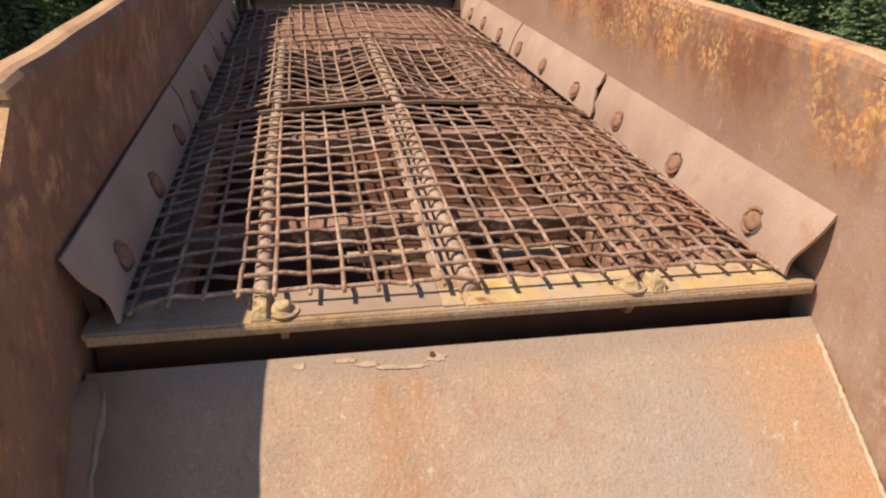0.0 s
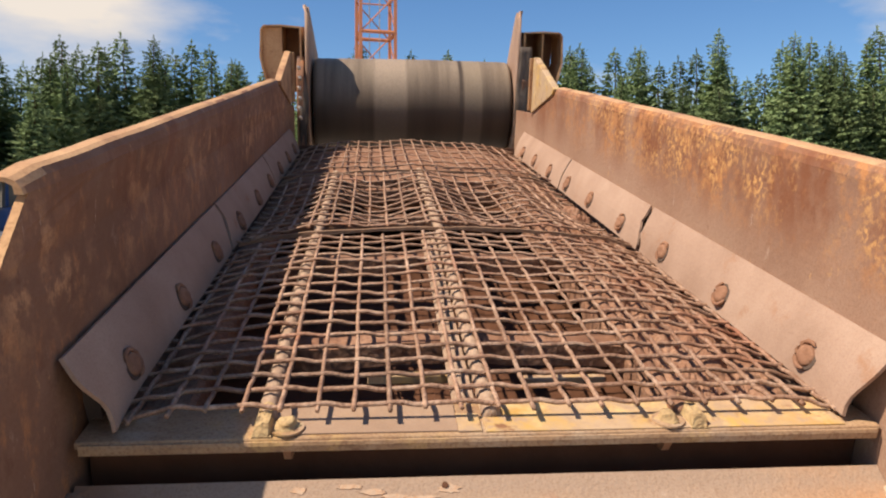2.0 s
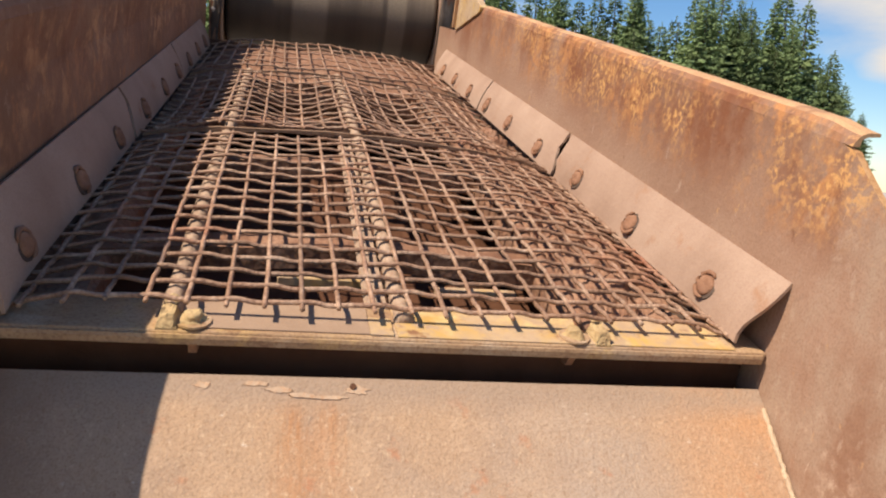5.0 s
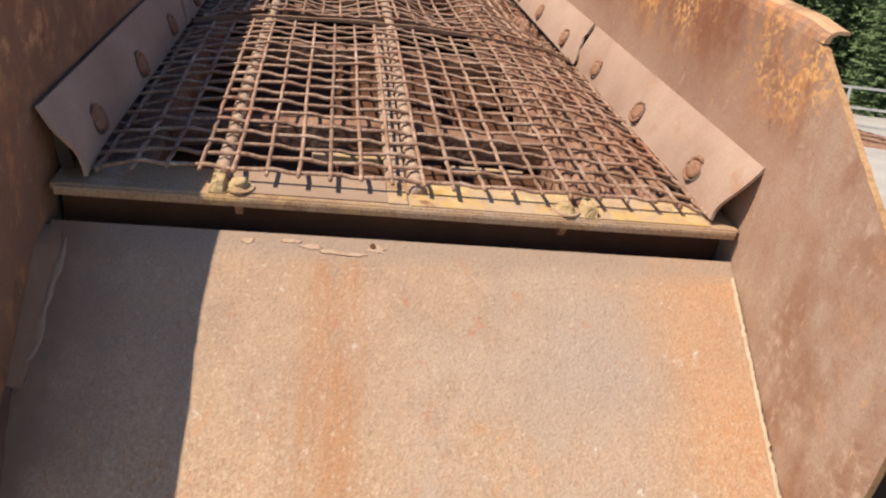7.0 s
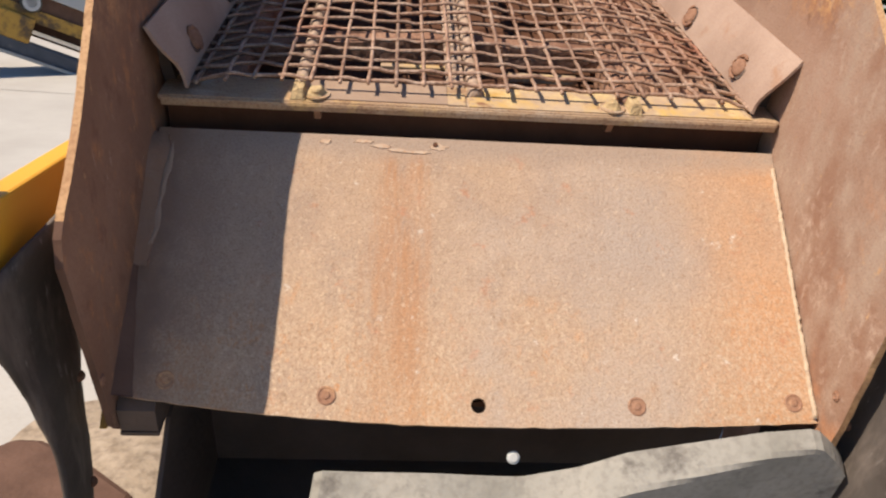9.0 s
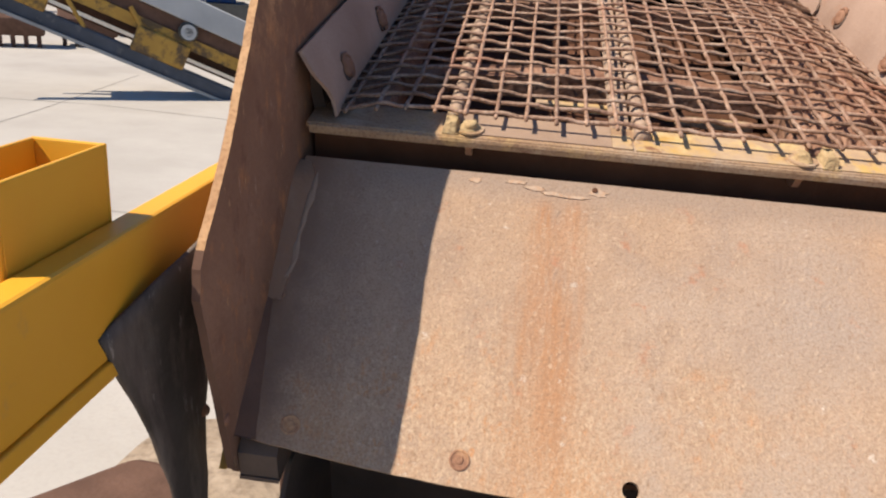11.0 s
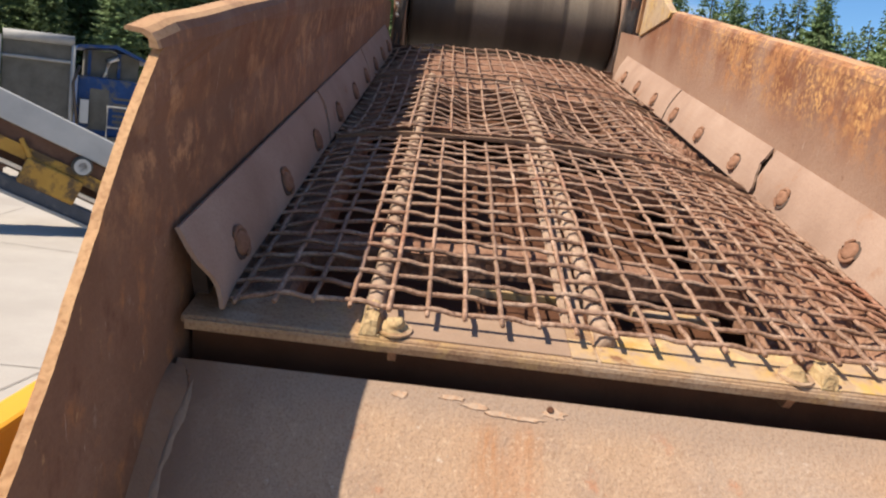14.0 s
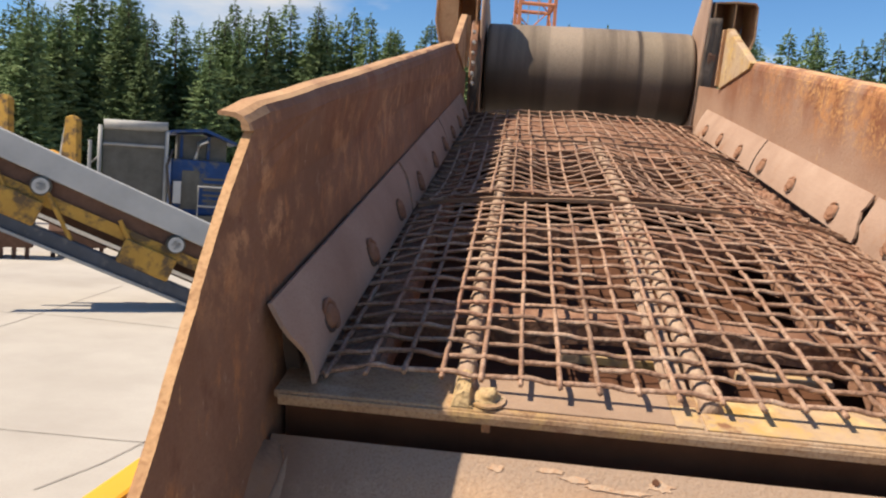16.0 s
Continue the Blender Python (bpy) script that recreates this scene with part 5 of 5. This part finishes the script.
for k, (x, y) in enumerate(((-14.9, 19.3), (-13.5, 20.8))):
    bk = thing("excavator_bucket", pose(x, y, 0, 0, 0, 30), "brown rusty toothed bucket lying on the yard", "bucket", "excavator buckets")
    part("shell", prism([(-0.35, 0.32), (0.5, 0.3), (0.75, 0.7), (0.6, 1.05), (-0.2, 1.1), (-0.5, 0.8)], "x", -0.8, 0.8), M_DARK, bk, bevel=0.04)
    for j in range(5):
        part("tooth", prism([(-0.34, 0.34), (-0.18, 0.34), (-0.30, 0.0)], "x", -0.72 + 0.33 * j, -0.60 + 0.33 * j), M_DARK, bk)

# ---------------------------------------------------------------- crane mast
mast = thing("crane_mast", pose(-0.1, 44.0, 0, 0, 0, 8), "orange lattice tower crane mast", "crane")
HALF = 1.0
for sx in (-1, 1):
    for sy in (-1, 1):
        part("leg", boxed((sx * HALF - 0.09, sy * HALF - 0.09, 0), (sx * HALF + 0.09, sy * HALF + 0.09, 34)), M_CRANE, mast)
levels = [1.2 + 2.1 * k for k in range(16)]
for z in levels:
    for a, b in (((-1, -1), (1, -1)), ((1, -1), (1, 1)), ((1, 1), (-1, 1)), ((-1, 1), (-1, -1))):
        part("ring_bar", tube([(a[0] * HALF, a[1] * HALF, z), (b[0] * HALF, b[1] * HALF, z)], 0.045 if (z - 1.2) % 6.3 > 0.1 else 0.11, 6), M_CRANE, mast)
        part("diagonal", tube([(a[0] * HALF, a[1] * HALF, z), (b[0] * HALF, b[1] * HALF, z + 2.1)], 0.04, 6), M_CRANE, mast)
for s in (-0.3, 0.3):
    part("ladder_rail", tube([(s, 0.5, 0), (s, 0.5, 33)], 0.03, 6), M_GREY, mast)
part("foot", boxed((-1.6, -1.6, 0), (1.6, 1.6, 0.35)), M_CONCRETE, mast)


# ---------------------------------------------------------------- conifers
def conifer(seed, height, fine):
    r = random.Random(seed)
    tree = thing("conifer", Matrix(), "tall dark green spruce at the edge of the yard", "tree", "spruce belt")
    part("trunk", tube([(r.uniform(-0.1, 0.1), r.uniform(-0.1, 0.1), z) for z in np.linspace(0, height * 0.97, 10)], [0.24 * (1 - k / 10.5) for k in range(10)], 6), M_BARK, tree)
    verts, faces = [], []

    def spray(p, d, size, wide=0.24):
        """One twig: a narrow pointed quad."""
        side = d.cross(Vector((r.uniform(-1, 1), r.uniform(-1, 1), r.uniform(0.2, 1.2)))).normalized() * size * wide
        n = len(verts)
        verts.extend([p, p + d * size * 0.4 + side, p + d * size, p + d * size * 0.4 - side])
        faces.append((n, n + 1, n + 2, n + 3))
    lean = (r.uniform(-0.015, 0.015), r.uniform(-0.015, 0.015))
    wide = r.uniform(2.6, 3.4)
    step = 0.20 if fine else 0.36
    gap = 0.20 if fine else 0.33
    z = 0.6
    while z < height - 0.35:
        left = height - z
        u = z / height
        tier = r.uniform(0.72, 1.12)
        reach = (wide * (1 - math.exp(-left * 0.45 / wide)) + 0.10) * tier
        count = int(6 + 5 * min(1, left / 6))
        a0 = r.uniform(0, 6.28)
        for b in range(count):
            a = a0 + 6.283 * b / count + r.uniform(-0.3, 0.3)
            length = reach * r.uniform(0.62, 1.12)
            droop = r.uniform(0.05, 0.30) if left > 4 else r.uniform(-0.30, 0.05)
            steps = max(2, int(length / step))
            for k in range(1, steps + 1):
                f = k / steps
                rr = length * f
                p = Vector((math.cos(a) * rr + lean[0] * z, math.sin(a) * rr + lean[1] * z, z - droop * rr + 0.10 * rr * f))
                size = (0.26 + 0.40 * (1 - f)) * (1.0 if fine else 1.5) * min(1.0, 0.45 + left * 0.12)
                for turn in (-0.75, 0.75):
                    aa = a + turn + r.uniform(-0.3, 0.3)
                    spray(p, Vector((math.cos(aa), math.sin(aa), r.uniform(-0.75, 0.10))).normalized(), size * r.uniform(0.8, 1.25))
            spray(p, Vector((math.cos(a), math.sin(a), r.uniform(-0.3, 0.25))).normalized(), 0.42 * min(1.0, 0.5 + left * 0.1))
        z += gap * r.uniform(0.8, 1.25) * (1.0 if left > 3 else 0.75)
    for q in range(16):
        spray(Vector((lean[0] * height, lean[1] * height, height - 0.55 + 0.035 * q)), Vector((r.uniform(-0.7, 0.7), r.uniform(-0.7, 0.7), 1)).normalized(), 0.24, 0.16)
    me = bpy.data.meshes.new("crown")
    me.from_pydata([tuple(v) for v in verts], [], faces)
    me.materials.append(M_NEEDLE)
    crown = new("crown", me)
    crown.parent = tree
    return tree


KINDS = [conifer(20 + k, 17.0, k < 4) for k in range(7)]
FINE, COARSE = KINDS[:4], KINDS[4:]
TREES = [(-40.4, 56, 14.4), (-33.6, 60.2, 17.0), (-26.2, 63.6, 16.4), (-18.8, 66, 18.6), (-12.0, 67.6, 16.9), (-5.6, 68.5, 14.5), (3.3, 68.4, 18.4), (9.9, 67.7, 17.6),
         (17.3, 66.2, 18.6), (23, 64.5, 18.4), (29, 62, 19.4), (36.6, 58, 17.6), (40, 55.5, 15.8), (43.5, 53, 13.5), (47, 50, 10.5)]
r = random.Random(77)
spots = [(x, y, h, True) for x, y, h in TREES]
for k in range(40):
    az = -58 + 106 * (k + r.uniform(-0.4, 0.4)) / 40
    d = 66 + r.uniform(-3, 4)
    spots.append((d * math.sin(radians(az)), d * math.cos(radians(az)) - 1.4, 15.4 + r.uniform(-2.4, 2.4) - (3.0 if az > 38 else 0), True))
for k in range(110):
    az = -62 + 112 * (k + r.uniform(-0.4, 0.4)) / 110
    d = r.choice((73, 79)) + r.uniform(-3, 3)
    h = 18.2 + r.uniform(-2.0, 2.0) - (4.0 if az > 40 else 0) - (1.2 if -7 < az < 12 else 0)
    spots.append((d * math.sin(radians(az)), d * math.cos(radians(az)) - 1.4, h, False))
kept = []
for x, y, h, fine in spots:
    az = math.degrees(math.atan2(x, y + 1.4))
    if az < -31:
        h *= 0.88
    if az > 36:
        h = min(h, 15.6 - (az - 36.6) * 2.0) * r.uniform(0.92, 1.0)
    if az < 40.2:
        kept.append((x, y, h, fine))
spots = kept + [(50, 51, 4.5, False), (54, 50, 5.2, False), (57, 46, 4.0, False)]
used = set()
for k, (x, y, h, fine) in enumerate(spots):
    m = pose(x, y, 0, 0, 0, r.uniform(0, 360)) @ Matrix.Diagonal((h / 17 * r.uniform(0.85, 1.15), h / 17 * r.uniform(0.85, 1.15), h / 17, 1))
    kind = (FINE if fine else COARSE)[k % (4 if fine else 3)]
    if kind.name in used:
        t = copy_thing(kind, m)
        t.matrix_world = m
    else:
        used.add(kind.name)
        kind.matrix_world = m

# ---------------------------------------------------------------- yard edge on the other side: fence and rubble
fence = thing("yard_fence", pose(21, 27.5, 0, 0, 0, -42), "grey steel rail fence at the yard's edge", "fence")
for k in range(9):
    part("post", boxed((-12 + 3 * k - 0.06, -0.06, 0), (-12 + 3 * k + 0.06, 0.06, 2.3)), M_GREY, fence)
for z in (0.8, 1.5, 2.3):
    part("rail", boxed((-12, -0.04, z - 0.05), (12, 0.04, z + 0.05)), M_GREY, fence)


def berm(u, v):
    x, y = -14 + 28 * u, -1.4 + 2.8 * v
    return Vector((x, y, 0.75 * math.sin(math.pi * v) * (0.6 + 0.5 * noise.noise(Vector((x * 0.5, y, 3)))) + 0.12 * noise.noise(Vector((x * 2.5, y * 2.5, 7))) * math.sin(math.pi * v) - 0.02))


bank = obj("rubble_bank", grid(90, 12, berm), M_DIRT)
bank.matrix_world = pose(21.5, 28.8, 0, 0, 0, -42)
tagged(bank, "low brown bank of rubble behind the fence", "rubble", kind="stuff")
